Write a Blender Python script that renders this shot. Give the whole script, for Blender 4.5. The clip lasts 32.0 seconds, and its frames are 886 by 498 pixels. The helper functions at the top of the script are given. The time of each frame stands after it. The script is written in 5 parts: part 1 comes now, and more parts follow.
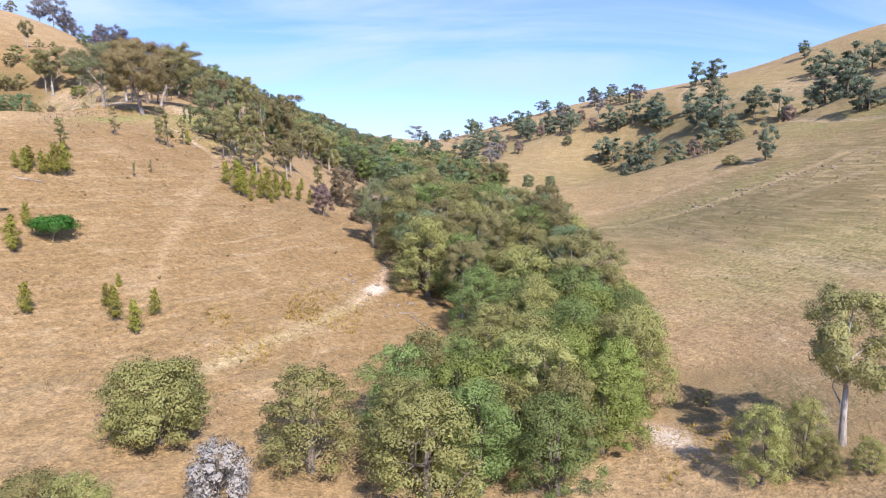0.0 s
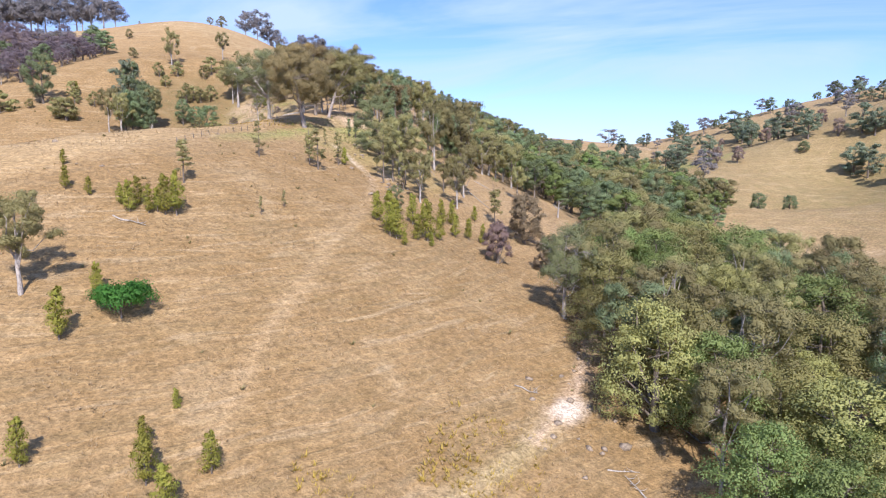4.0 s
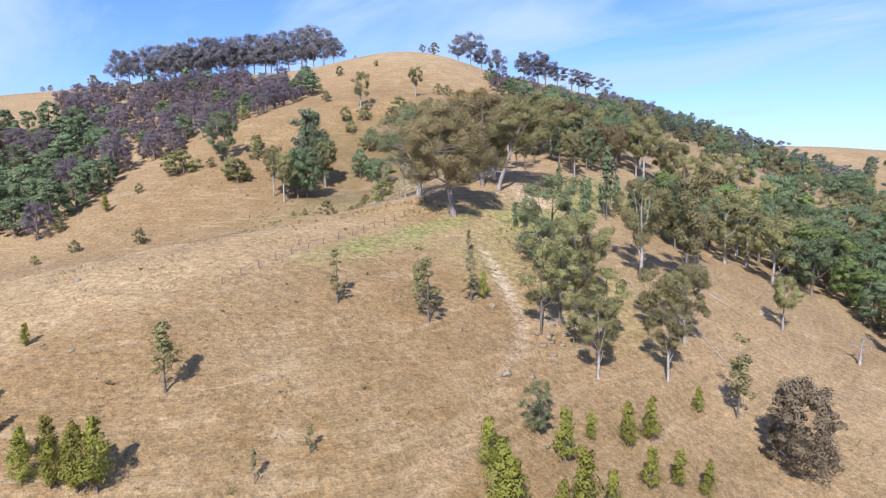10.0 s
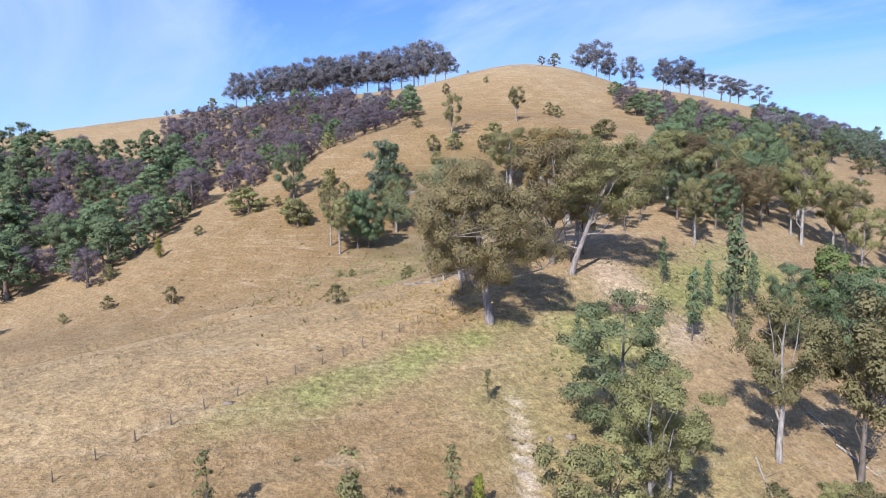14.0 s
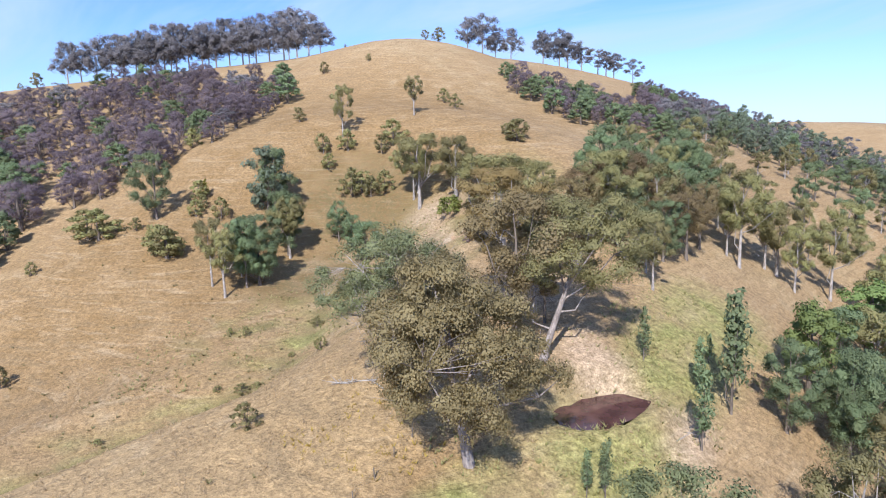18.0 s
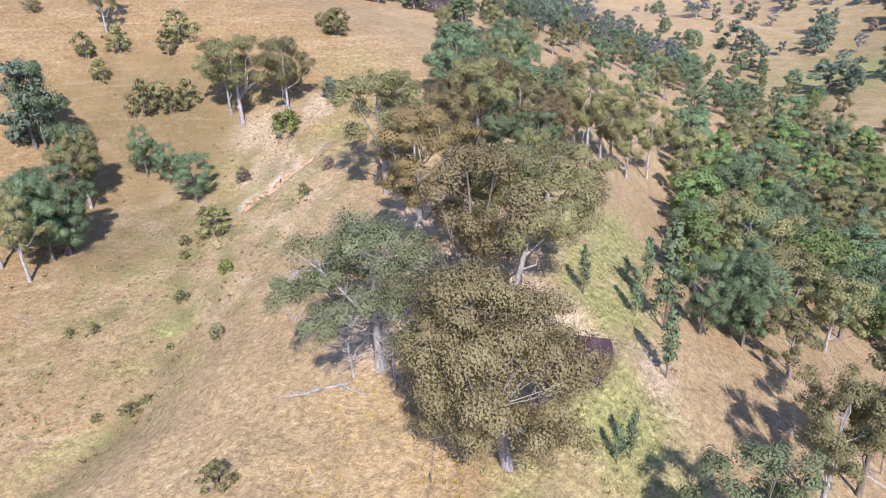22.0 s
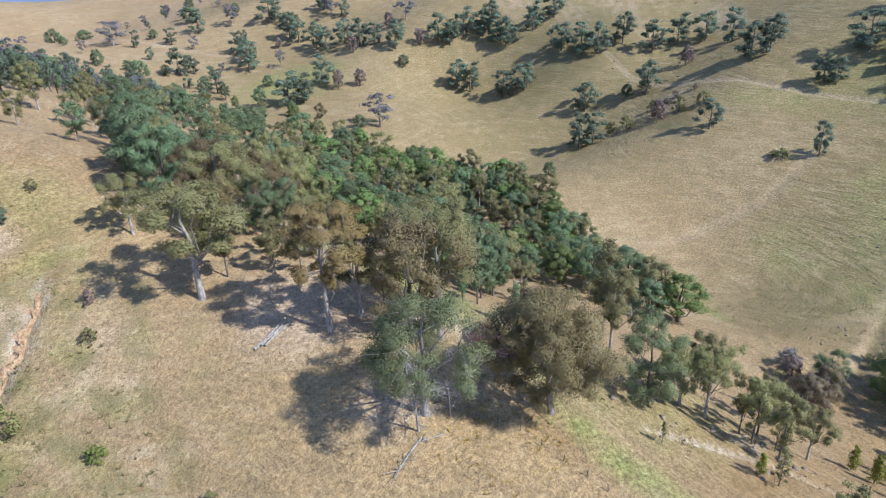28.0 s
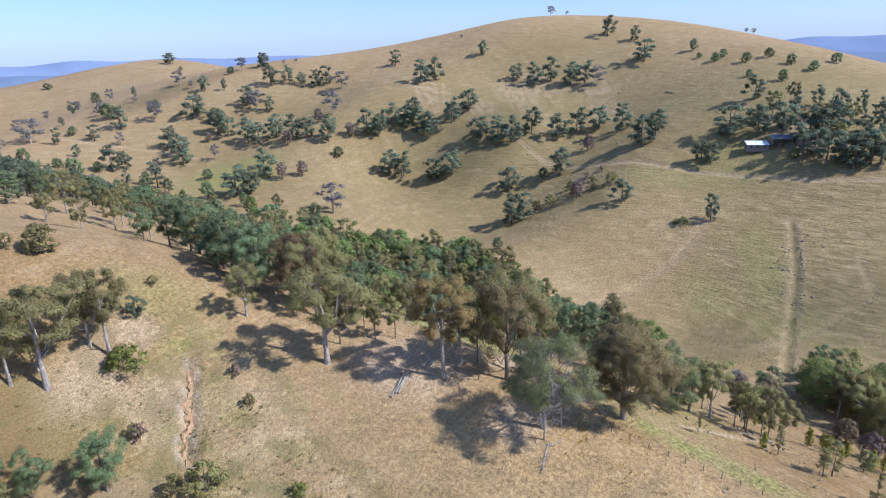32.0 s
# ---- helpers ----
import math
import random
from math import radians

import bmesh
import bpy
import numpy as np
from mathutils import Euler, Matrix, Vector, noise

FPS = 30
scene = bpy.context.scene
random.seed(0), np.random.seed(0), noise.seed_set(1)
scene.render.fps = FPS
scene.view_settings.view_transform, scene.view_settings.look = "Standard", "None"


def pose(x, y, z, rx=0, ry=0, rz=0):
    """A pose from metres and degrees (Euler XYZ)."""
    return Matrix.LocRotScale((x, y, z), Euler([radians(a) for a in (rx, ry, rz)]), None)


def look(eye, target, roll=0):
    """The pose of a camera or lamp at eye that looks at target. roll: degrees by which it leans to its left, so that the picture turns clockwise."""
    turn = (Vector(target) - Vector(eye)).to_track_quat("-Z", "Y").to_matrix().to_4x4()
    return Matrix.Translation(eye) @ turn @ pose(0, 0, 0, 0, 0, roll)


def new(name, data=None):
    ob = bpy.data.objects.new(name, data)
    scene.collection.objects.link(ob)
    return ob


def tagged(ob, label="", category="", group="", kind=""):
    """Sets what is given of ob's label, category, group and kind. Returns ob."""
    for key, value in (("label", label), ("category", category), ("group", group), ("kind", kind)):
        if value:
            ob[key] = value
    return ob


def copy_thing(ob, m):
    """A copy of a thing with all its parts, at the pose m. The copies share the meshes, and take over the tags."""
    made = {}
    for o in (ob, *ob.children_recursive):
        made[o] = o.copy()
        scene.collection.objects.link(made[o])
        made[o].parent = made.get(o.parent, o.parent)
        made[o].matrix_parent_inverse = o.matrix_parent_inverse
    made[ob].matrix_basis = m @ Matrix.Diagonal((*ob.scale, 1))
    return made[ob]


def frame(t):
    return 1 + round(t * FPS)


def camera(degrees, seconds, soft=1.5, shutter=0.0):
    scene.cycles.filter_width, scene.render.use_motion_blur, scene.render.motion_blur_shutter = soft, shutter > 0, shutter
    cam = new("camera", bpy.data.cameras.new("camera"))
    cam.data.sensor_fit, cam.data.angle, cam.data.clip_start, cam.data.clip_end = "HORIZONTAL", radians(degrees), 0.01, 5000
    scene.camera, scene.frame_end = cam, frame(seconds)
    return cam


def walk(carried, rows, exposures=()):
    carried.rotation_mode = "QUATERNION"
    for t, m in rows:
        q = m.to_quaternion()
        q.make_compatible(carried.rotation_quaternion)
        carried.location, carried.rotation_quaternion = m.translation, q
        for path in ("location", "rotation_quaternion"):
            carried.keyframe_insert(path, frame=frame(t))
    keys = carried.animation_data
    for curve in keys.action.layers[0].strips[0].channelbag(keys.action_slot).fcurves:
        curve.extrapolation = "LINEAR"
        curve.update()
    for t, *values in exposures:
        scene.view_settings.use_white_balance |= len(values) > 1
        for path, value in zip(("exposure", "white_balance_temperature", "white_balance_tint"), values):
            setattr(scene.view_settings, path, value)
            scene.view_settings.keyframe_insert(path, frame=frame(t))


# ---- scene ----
# camera: seconds, place in metres, heading, pitch and roll in degrees
cam = camera(70.98, 32.0, soft=1.1)
ROWS = [
    (0.0, 1.86, 3.83, 36.40, 0.99, -7.36, -1.02),
    (0.5, 1.46, 8.80, 36.48, 3.00, -7.25, -1.01),
    (1.0, 0.98, 13.89, 36.81, 6.19, -7.17, -0.95),
    (1.5, 0.29, 19.20, 37.45, 8.19, -7.14, -0.74),
    (2.0, -0.59, 24.83, 38.32, 9.66, -7.11, -0.61),
    (2.5, -1.57, 30.55, 39.33, 11.22, -7.16, -0.52),
    (3.0, -2.65, 36.10, 40.40, 13.98, -7.12, -0.38),
    (3.5, -3.81, 41.56, 41.47, 16.30, -7.10, -0.42),
    (5.5, -10.91, 62.37, 46.92, 19.52, -6.92, -0.53),
    (6.0, -12.39, 67.09, 48.45, 20.09, -6.88, -0.73),
    (6.5, -13.71, 71.74, 50.09, 20.91, -6.86, -0.88),
    (7.0, -14.82, 76.26, 51.88, 22.22, -6.88, -0.95),
    (7.5, -15.69, 80.77, 53.75, 24.73, -6.86, -0.90),
    (8.0, -16.37, 85.45, 55.55, 27.51, -6.80, -0.94),
    (8.5, -16.89, 90.40, 57.32, 30.52, -6.69, -0.96),
    (9.0, -17.37, 95.67, 59.19, 33.59, -6.64, -0.96),
    (9.5, -17.99, 101.26, 61.17, 36.49, -6.55, -0.84),
    (10.0, -18.77, 106.97, 63.20, 39.30, -6.45, -0.81),
    (10.5, -19.67, 112.72, 65.27, 42.30, -6.34, -0.60),
    (11.0, -20.82, 118.53, 67.34, 45.43, -6.30, -0.56),
    (11.5, -22.40, 124.32, 69.29, 47.61, -6.18, -0.34),
    (12.0, -24.29, 130.00, 71.02, 49.74, -6.15, -0.32),
    (12.5, -26.29, 135.38, 72.41, 50.57, -6.12, -0.39),
    (13.0, -28.40, 140.32, 73.43, 51.17, -6.07, -0.40),
    (13.5, -30.63, 144.75, 74.30, 51.45, -5.99, -0.41),
    (14.0, -33.05, 148.61, 75.32, 52.15, -5.81, -0.31),
    (14.5, -35.74, 152.14, 76.65, 52.49, -5.77, -0.37),
    (16.5, -49.37, 158.65, 85.53, 49.23, -6.18, -0.84),
    (17.0, -52.82, 158.90, 87.15, 45.84, -6.47, -1.10),
    (17.5, -56.12, 158.82, 88.79, 42.98, -7.59, -1.36),
    (18.0, -59.40, 158.38, 90.45, 40.25, -9.70, -1.50),
    (18.5, -62.64, 157.86, 92.11, 37.79, -11.70, -1.52),
    (19.0, -65.85, 157.40, 93.77, 34.64, -13.45, -1.76),
    (19.5, -69.20, 157.06, 95.40, 31.17, -14.93, -1.84),
    (20.0, -72.80, 156.95, 96.99, 27.90, -16.66, -1.93),
    (20.5, -76.54, 157.13, 98.49, 25.35, -18.62, -2.12),
    (21.0, -80.47, 157.45, 99.92, 22.90, -20.55, -2.41),
    (21.5, -84.73, 157.71, 101.31, 20.46, -22.33, -2.42),
    (22.0, -89.20, 157.99, 102.45, 16.92, -23.30, -2.53),
    (22.5, -94.01, 158.26, 103.38, 12.02, -23.44, -2.62),
    (23.0, -99.30, 158.37, 104.45, 6.46, -23.45, -2.26),
    (23.5, -104.87, 158.38, 105.74, 0.91, -23.67, -2.44),
    (24.0, -110.52, 158.33, 107.14, -4.86, -23.95, -2.48),
    (24.5, -116.28, 158.13, 108.60, -11.17, -24.30, -2.58),
    (25.0, -122.09, 157.88, 109.94, -17.55, -24.57, -2.45),
    (25.5, -127.74, 157.71, 111.16, -23.41, -24.86, -2.76),
    (27.5, -151.69, 156.56, 118.72, -34.70, -25.29, -2.43),
    (28.0, -157.98, 156.50, 120.81, -37.66, -25.08, -2.43),
    (28.5, -164.26, 156.63, 122.83, -40.60, -24.66, -2.42),
    (29.0, -170.59, 157.00, 124.73, -43.91, -23.90, -2.38),
    (29.5, -177.01, 157.69, 126.62, -46.56, -23.09, -2.27),
    (30.0, -183.40, 158.66, 128.52, -47.74, -22.22, -2.14),
    (30.5, -189.75, 159.78, 130.17, -48.41, -21.47, -2.01),
    (31.0, -196.22, 160.95, 131.38, -49.02, -20.79, -1.92),
    (31.5, -202.82, 161.87, 132.33, -49.35, -19.95, -1.85),
    (32.0, -209.47, 162.47, 133.22, -49.68, -18.41, -1.83),
]
walk(cam, [(t, pose(x, y, z, 90 + pitch, 0, yaw) @ pose(0, 0, 0, 0, 0, roll)) for t, x, y, z, yaw, pitch, roll in ROWS],
     [(0, 0.58, 6230, 18), (9, 0.42, 5880, 16), (14, 0.31, 5740, 13), (19, 0.49, 5850, 14), (22, 0.62, 5700, 17), (24, 0.70, 5420, 13), (28, 0.33, 5520, 8), (32, 0.24, 5700, 12)])

# ---- light ----
SUN_AZ, SUN_EL = radians(-63), radians(42)
world = bpy.data.worlds.new("sky")
scene.world = world
world.use_nodes = True
wn, wl = world.node_tree.nodes, world.node_tree.links
wn.clear()
sky = wn.new("ShaderNodeTexSky")
sky.sky_type, sky.sun_disc = "NISHITA", False
sky.sun_elevation, sky.sun_rotation = SUN_EL, radians(90) - SUN_AZ
sky.altitude, sky.air_density, sky.dust_density, sky.ozone_density = 200, 1.0, 0.3, 3.0
# thin cirrus, laid on a flat layer overhead
tc = wn.new("ShaderNodeTexCoord")
sep = wn.new("ShaderNodeSeparateXYZ")
wl.new(tc.outputs["Generated"], sep.inputs[0])
up = wn.new("ShaderNodeMath"); up.operation = "MAXIMUM"; up.inputs[1].default_value = 0.0
wl.new(sep.outputs["Z"], up.inputs[0])
upp = wn.new("ShaderNodeMath"); upp.operation = "ADD"; upp.inputs[1].default_value = 0.22
wl.new(up.outputs[0], upp.inputs[0])
flat = []
for axis, stretch in (("X", 0.55), ("Y", 1.5)):
    dv = wn.new("ShaderNodeMath"); dv.operation = "DIVIDE"
    wl.new(sep.outputs[axis], dv.inputs[0]); wl.new(upp.outputs[0], dv.inputs[1])
    ml = wn.new("ShaderNodeMath"); ml.operation = "MULTIPLY"; ml.inputs[1].default_value = stretch
    wl.new(dv.outputs[0], ml.inputs[0]); flat.append(ml)
cmb = wn.new("ShaderNodeCombineXYZ")
wl.new(flat[0].outputs[0], cmb.inputs[0]); wl.new(flat[1].outputs[0], cmb.inputs[1])
cn = wn.new("ShaderNodeTexNoise")
cn.inputs["Scale"].default_value, cn.inputs["Detail"].default_value, cn.inputs["Roughness"].default_value, cn.inputs["Distortion"].default_value = 1.1, 6, 0.55, 0.8
wl.new(cmb.outputs[0], cn.inputs["Vector"])
cr = wn.new("ShaderNodeMapRange")
cr.inputs["From Min"].default_value, cr.inputs["From Max"].default_value, cr.inputs["To Max"].default_value = 0.41, 0.66, 0.85
wl.new(cn.outputs["Fac"], cr.inputs["Value"])
tintm = wn.new("ShaderNodeMix"); tintm.data_type, tintm.blend_type = "RGBA", "MULTIPLY"
tintm.inputs[0].default_value, tintm.inputs[7].default_value = 1.0, (0.74, 0.86, 1.20, 1)
wl.new(sky.outputs[0], tintm.inputs[6])
mx = wn.new("ShaderNodeMix"); mx.data_type = "RGBA"
fade = wn.new("ShaderNodeMapRange")
fade.inputs["From Min"].default_value, fade.inputs["From Max"].default_value = 0.0, 0.14
wl.new(sep.outputs["Z"], fade.inputs["Value"])
thin = wn.new("ShaderNodeMath"); thin.operation = "MULTIPLY"
wl.new(cr.outputs[0], thin.inputs[0]); wl.new(fade.outputs[0], thin.inputs[1])
low = wn.new("ShaderNodeMapRange")
low.inputs["From Min"].default_value, low.inputs["From Max"].default_value = 0.17, 0.0
low.inputs["To Min"].default_value, low.inputs["To Max"].default_value = 0.0, 0.5
wl.new(sep.outputs["Z"], low.inputs["Value"])
veil = wn.new("ShaderNodeMath"); veil.operation = "MAXIMUM"
wl.new(thin.outputs[0], veil.inputs[0]); wl.new(low.outputs[0], veil.inputs[1])
wl.new(veil.outputs[0], mx.inputs["Factor"]); wl.new(tintm.outputs[2], mx.inputs[6])
mx.inputs[7].default_value = (3.7, 4.75, 6.5, 1)
bg = wn.new("ShaderNodeBackground"); bg.inputs["Strength"].default_value = 0.127
wl.new(mx.outputs[2], bg.inputs[0])
wo = wn.new("ShaderNodeOutputWorld"); wl.new(bg.outputs[0], wo.inputs[0])
sun = new("sun", bpy.data.lights.new("sun", "SUN"))
sun.data.energy, sun.data.angle, sun.data.color = 5.0, radians(0.6), (1.0, 0.94, 0.84)
sun.matrix_basis = look((math.cos(SUN_AZ) * math.cos(SUN_EL) * 900, math.sin(SUN_AZ) * math.cos(SUN_EL) * 900, math.sin(SUN_EL) * 900), (0, 0, 0))

# ---- materials ----
def material(name, rough=0.9):
    m = bpy.data.materials.new(name)
    m.use_nodes = True
    b = m.node_tree.nodes["Principled BSDF"]
    b.inputs["Roughness"].default_value = rough
    b.inputs["Specular IOR Level"].default_value = 0.15
    return m, m.node_tree.nodes, m.node_tree.links, b


def noise_node(n, l, scale, detail=4, rough=0.55, vec=None, distortion=0.0):
    t = n.new("ShaderNodeTexNoise")
    t.inputs["Scale"].default_value, t.inputs["Detail"].default_value = scale, detail
    t.inputs["Roughness"].default_value, t.inputs["Distortion"].default_value = rough, distortion
    if vec is not None:
        l.new(vec, t.inputs["Vector"])
    return t.outputs["Fac"]


def ramp(n, l, fac, *stops):
    r = n.new("ShaderNodeValToRGB")
    e = r.color_ramp.elements
    while len(e) < len(stops):
        e.new(0.5)
    for k, (p, c) in zip(e, stops):
        k.position, k.color = p, (*c, 1)
    l.new(fac, r.inputs[0])
    return r.outputs[0]


def mix(n, l, fac, a, b, how="MIX"):
    m = n.new("ShaderNodeMix")
    m.data_type, m.blend_type = "RGBA", how
    for v, s in ((fac, 0), (a, 6), (b, 7)):
        if isinstance(v, (int, float)):
            m.inputs[s].default_value = v
        elif isinstance(v, tuple):
            m.inputs[s].default_value = (*v, 1)
        else:
            l.new(v, m.inputs[s])
    return m.outputs[2]


def math_node(n, l, op, a, b=0.0):
    m = n.new("ShaderNodeMath")
    m.operation = op
    for s, v in enumerate((a, b)):
        if isinstance(v, (int, float)):
            m.inputs[s].default_value = v
        else:
            l.new(v, m.inputs[s])
    return m.outputs[0]


def span(n, l, v, lo, hi, to_lo=0.0, to_hi=1.0):
    m = n.new("ShaderNodeMapRange")
    for s, k in zip((1, 2, 3, 4), (lo, hi, to_lo, to_hi)):
        m.inputs[s].default_value = k
    l.new(v, m.inputs[0])
    return m.outputs[0]


def attr(n, name):
    a = n.new("ShaderNodeAttribute")
    a.attribute_name = name
    return a.outputs["Fac"]


def relief(n, l, b, height, strength, distance):
    k = n.new("ShaderNodeBump")
    k.inputs["Strength"].default_value, k.inputs["Distance"].default_value = strength, distance
    l.new(height, k.inputs["Height"])
    l.new(k.outputs[0], b.inputs["Normal"])


def grass_ground():
    m, n, l, b = material("dry_pasture", 0.95)
    pos = n.new("ShaderNodeNewGeometry").outputs["Position"]
    big = noise_node(n, l, 0.018, 5, 0.6, pos, 0.6)
    mid = noise_node(n, l, 0.13, 5, 0.65, pos, 0.4)
    fine = noise_node(n, l, 1.1, 5, 0.7, pos)
    tuft = noise_node(n, l, 3.4, 3, 0.7, pos)
    col = ramp(n, l, big, (0.3, (0.318, 0.208, 0.100)), (0.5, (0.380, 0.259, 0.132)), (0.7, (0.406, 0.297, 0.163)))
    col = mix(n, l, span(n, l, mid, 0.4, 0.7), col, (0.318, 0.219, 0.116))
    col = mix(n, l, span(n, l, mid, 0.3, 0.42, 0.55, 0.0), col, (0.420, 0.322, 0.192))
    # warm ochre sward, and pale straw
    col = mix(n, l, math_node(n, l, "MULTIPLY", attr(n, "warm"), span(n, l, mid, 0.3, 0.65, 0.45, 1.0)), col, (0.258, 0.163, 0.070))
    col = mix(n, l, math_node(n, l, "MULTIPLY", attr(n, "straw"), span(n, l, fine, 0.3, 0.6, 0.5, 1.0)), col, (0.45, 0.315, 0.152))
    # worn, sparser sward
    col = mix(n, l, math_node(n, l, "MULTIPLY", attr(n, "dull"), span(n, l, mid, 0.3, 0.6, 0.55, 1.0)), col, (0.208, 0.172, 0.072))
    # cattle terracettes that follow the contour
    mp = n.new("ShaderNodeMapping")
    mp.inputs["Scale"].default_value = (0.07, 0.07, 1.1)
    l.new(pos, mp.inputs[0])
    terr = noise_node(n, l, 1.0, 4, 0.65, mp.outputs[0], 0.9)
    col = mix(n, l, span(n, l, terr, 0.52, 0.66, 0.0, 0.55), col, (0.258, 0.185, 0.099))
    col = mix(n, l, span(n, l, terr, 0.46, 0.32, 0.0, 0.42), col, (0.440, 0.338, 0.205))
    # finer hoof-worn ledges on the steeper paddocks, with riser shade painted as dark stripes
    mp2 = n.new("ShaderNodeMapping")
    mp2.inputs["Scale"].default_value = (0.10, 0.10, 1.9)
    l.new(pos, mp2.inputs[0])
    ledge = noise_node(n, l, 1.0, 3, 0.6, mp2.outputs[0], 0.5)
    worn = math_node(n, l, "MULTIPLY", attr(n, "ledges"), span(n, l, big, 0.35, 0.6, 0.5, 1.0))
    col = mix(n, l, math_node(n, l, "MULTIPLY", worn, span(n, l, ledge, 0.50, 0.62, 0.0, 0.6)), col, (0.165, 0.130, 0.056))
    col = mix(n, l, math_node(n, l, "MULTIPLY", worn, span(n, l, ledge, 0.46, 0.36, 0.0, 0.6)), col, (0.43, 0.33, 0.17))
    # green flushes, by their own outline broken with noise
    g = math_node(n, l, "MULTIPLY", attr(n, "green"), span(n, l, mid, 0.25, 0.6, 0.35, 1.0))
    col = mix(n, l, g, col, ramp(n, l, fine, (0.35, (0.19, 0.19, 0.058)), (0.65, (0.32, 0.315, 0.11))))
    # bare washed soil
    s = math_node(n, l, "MULTIPLY", attr(n, "bare"), span(n, l, fine, 0.3, 0.55, 0.5, 1.0))
    col = mix(n, l, s, col, ramp(n, l, tuft, (0.3, (0.413, 0.284, 0.181)), (0.7, (0.533, 0.413, 0.292))))
    # raw white clay
    k = math_node(n, l, "MULTIPLY", attr(n, "clay"), span(n, l, tuft, 0.25, 0.5, 0.6, 1.0))
    col = mix(n, l, k, col, ramp(n, l, tuft, (0.3, (0.568, 0.447, 0.344)), (0.65, (0.688, 0.602, 0.499))))
    # rank weedy ground with dark low growth
    d = math_node(n, l, "MULTIPLY", attr(n, "rank"), span(n, l, fine, 0.42, 0.56))
    col = mix(n, l, d, col, (0.099, 0.090, 0.039))
    lum = math_node(n, l, "MULTIPLY", span(n, l, fine, 0.3, 0.7, 0.63, 1.33), span(n, l, tuft, 0.3, 0.7, 0.72, 1.28))
    shade = n.new("ShaderNodeCombineColor")
    for k in range(3):
        l.new(lum, shade.inputs[k])
    col = mix(n, l, 1.0, col, shade.outputs[0], "MULTIPLY")
    l.new(col, b.inputs["Base Color"])
    rough_h = math_node(n, l, "ADD", math_node(n, l, "MULTIPLY", fine, 1.0), math_node(n, l, "MULTIPLY", tuft, 0.45))
    rough_h = math_node(n, l, "ADD", rough_h, math_node(n, l, "MULTIPLY", terr, 1.5))
    rough_h = math_node(n, l, "ADD", rough_h, math_node(n, l, "MULTIPLY", math_node(n, l, "MULTIPLY", worn, ledge), -1.6))
    relief(n, l, b, rough_h, 0.8, 0.45)
    return m


def leafage(name, dark, light, through_it=0.42, vary=0.22):
    m, n, l, b = material(name, 0.6)
    b.inputs["Specular IOR Level"].default_value = 0.2
    geo = n.new("ShaderNodeNewGeometry")
    info = n.new("ShaderNodeObjectInfo")
    tcn = n.new("ShaderNodeTexCoord")
    tone = math_node(n, l, "ADD", span(n, l, geo.outputs["Random Per Island"], 0, 1, 0.24, 0.34), span(n, l, noise_node(n, l, 0.45, 2, 0.5, tcn.outputs["Object"]), 0.3, 0.7, 0.0, 0.45))
    col = mix(n, l, tone, dark, light)
    hsv = n.new("ShaderNodeHueSaturation")
    l.new(span(n, l, info.outputs["Random"], 0, 1, 1 - vary, 1 + vary), hsv.inputs["Value"])
    l.new(span(n, l, info.outputs["Random"], 0, 1, 0.485, 0.515), hsv.inputs["Hue"])
    l.new(col, hsv.inputs["Color"])
    l.new(hsv.outputs[0], b.inputs["Base Color"])
    t = n.new("ShaderNodeBsdfTranslucent")
    l.new(hsv.outputs[0], t.inputs[0])
    x = n.new("ShaderNodeMixShader")
    x.inputs[0].default_value = through_it
    l.new(b.outputs[0], x.inputs[1]); l.new(t.outputs[0], x.inputs[2])
    l.new(x.outputs[0], n["Material Output"].inputs[0])
    return m


def bark(name, dark, light):
    m, n, l, b = material(name, 0.85)
    tcn = n.new("ShaderNodeTexCoord")
    mp = n.new("ShaderNodeMapping")
    mp.inputs["Scale"].default_value = (2.5, 2.5, 0.5)
    l.new(tcn.outputs["Object"], mp.inputs[0])
    f = noise_node(n, l, 1.6, 5, 0.65, mp.outputs[0])
    l.new(ramp(n, l, f, (0.35, dark), (0.62, light)), b.inputs["Base Color"])
    relief(n, l, b, f, 0.5, 0.06)
    return m


def mottled(name, dark, light, scale=2.0, rough=0.9, bump=0.3):
    m, n, l, b = material(name, rough)
    f = noise_node(n, l, scale, 5, 0.65, n.new("ShaderNodeTexCoord").outputs["Object"])
    l.new(ramp(n, l, f, (0.35, dark), (0.65, light)), b.inputs["Base Color"])
    relief(n, l, b, f, bump, 0.1)
    return m


M_GROUND = grass_ground()
M_GUM = leafage("gum_leaf", (0.174, 0.162, 0.072), (0.436, 0.399, 0.182))
M_BROWN = leafage("bronze_leaf", (0.170, 0.128, 0.066), (0.355, 0.275, 0.145))
M_RUST = leafage("rusty_leaf", (0.195, 0.138, 0.062), (0.385, 0.275, 0.125))
M_GREEN = leafage("forest_leaf", (0.110, 0.150, 0.080), (0.310, 0.375, 0.190))
M_OLIVE = leafage("olive_leaf", (0.216, 0.212, 0.080), (0.457, 0.437, 0.169))
# grey-green leaf, its blue raised to stand in for distance haze
M_HILL = leafage("hazed_hill_leaf", (0.110, 0.141, 0.097), (0.295, 0.346, 0.230))
M_OAK = leafage("young_green_leaf", (0.158, 0.163, 0.029), (0.425, 0.402, 0.082))
M_FIG = leafage("bright_leaf", (0.045, 0.115, 0.02), (0.115, 0.26, 0.05), vary=0.1)
M_LIME = leafage("lime_leaf", (0.152, 0.186, 0.050), (0.374, 0.412, 0.117))
M_DUSK = leafage("dull_olive_leaf", (0.136, 0.152, 0.072), (0.334, 0.348, 0.175), vary=0.05)
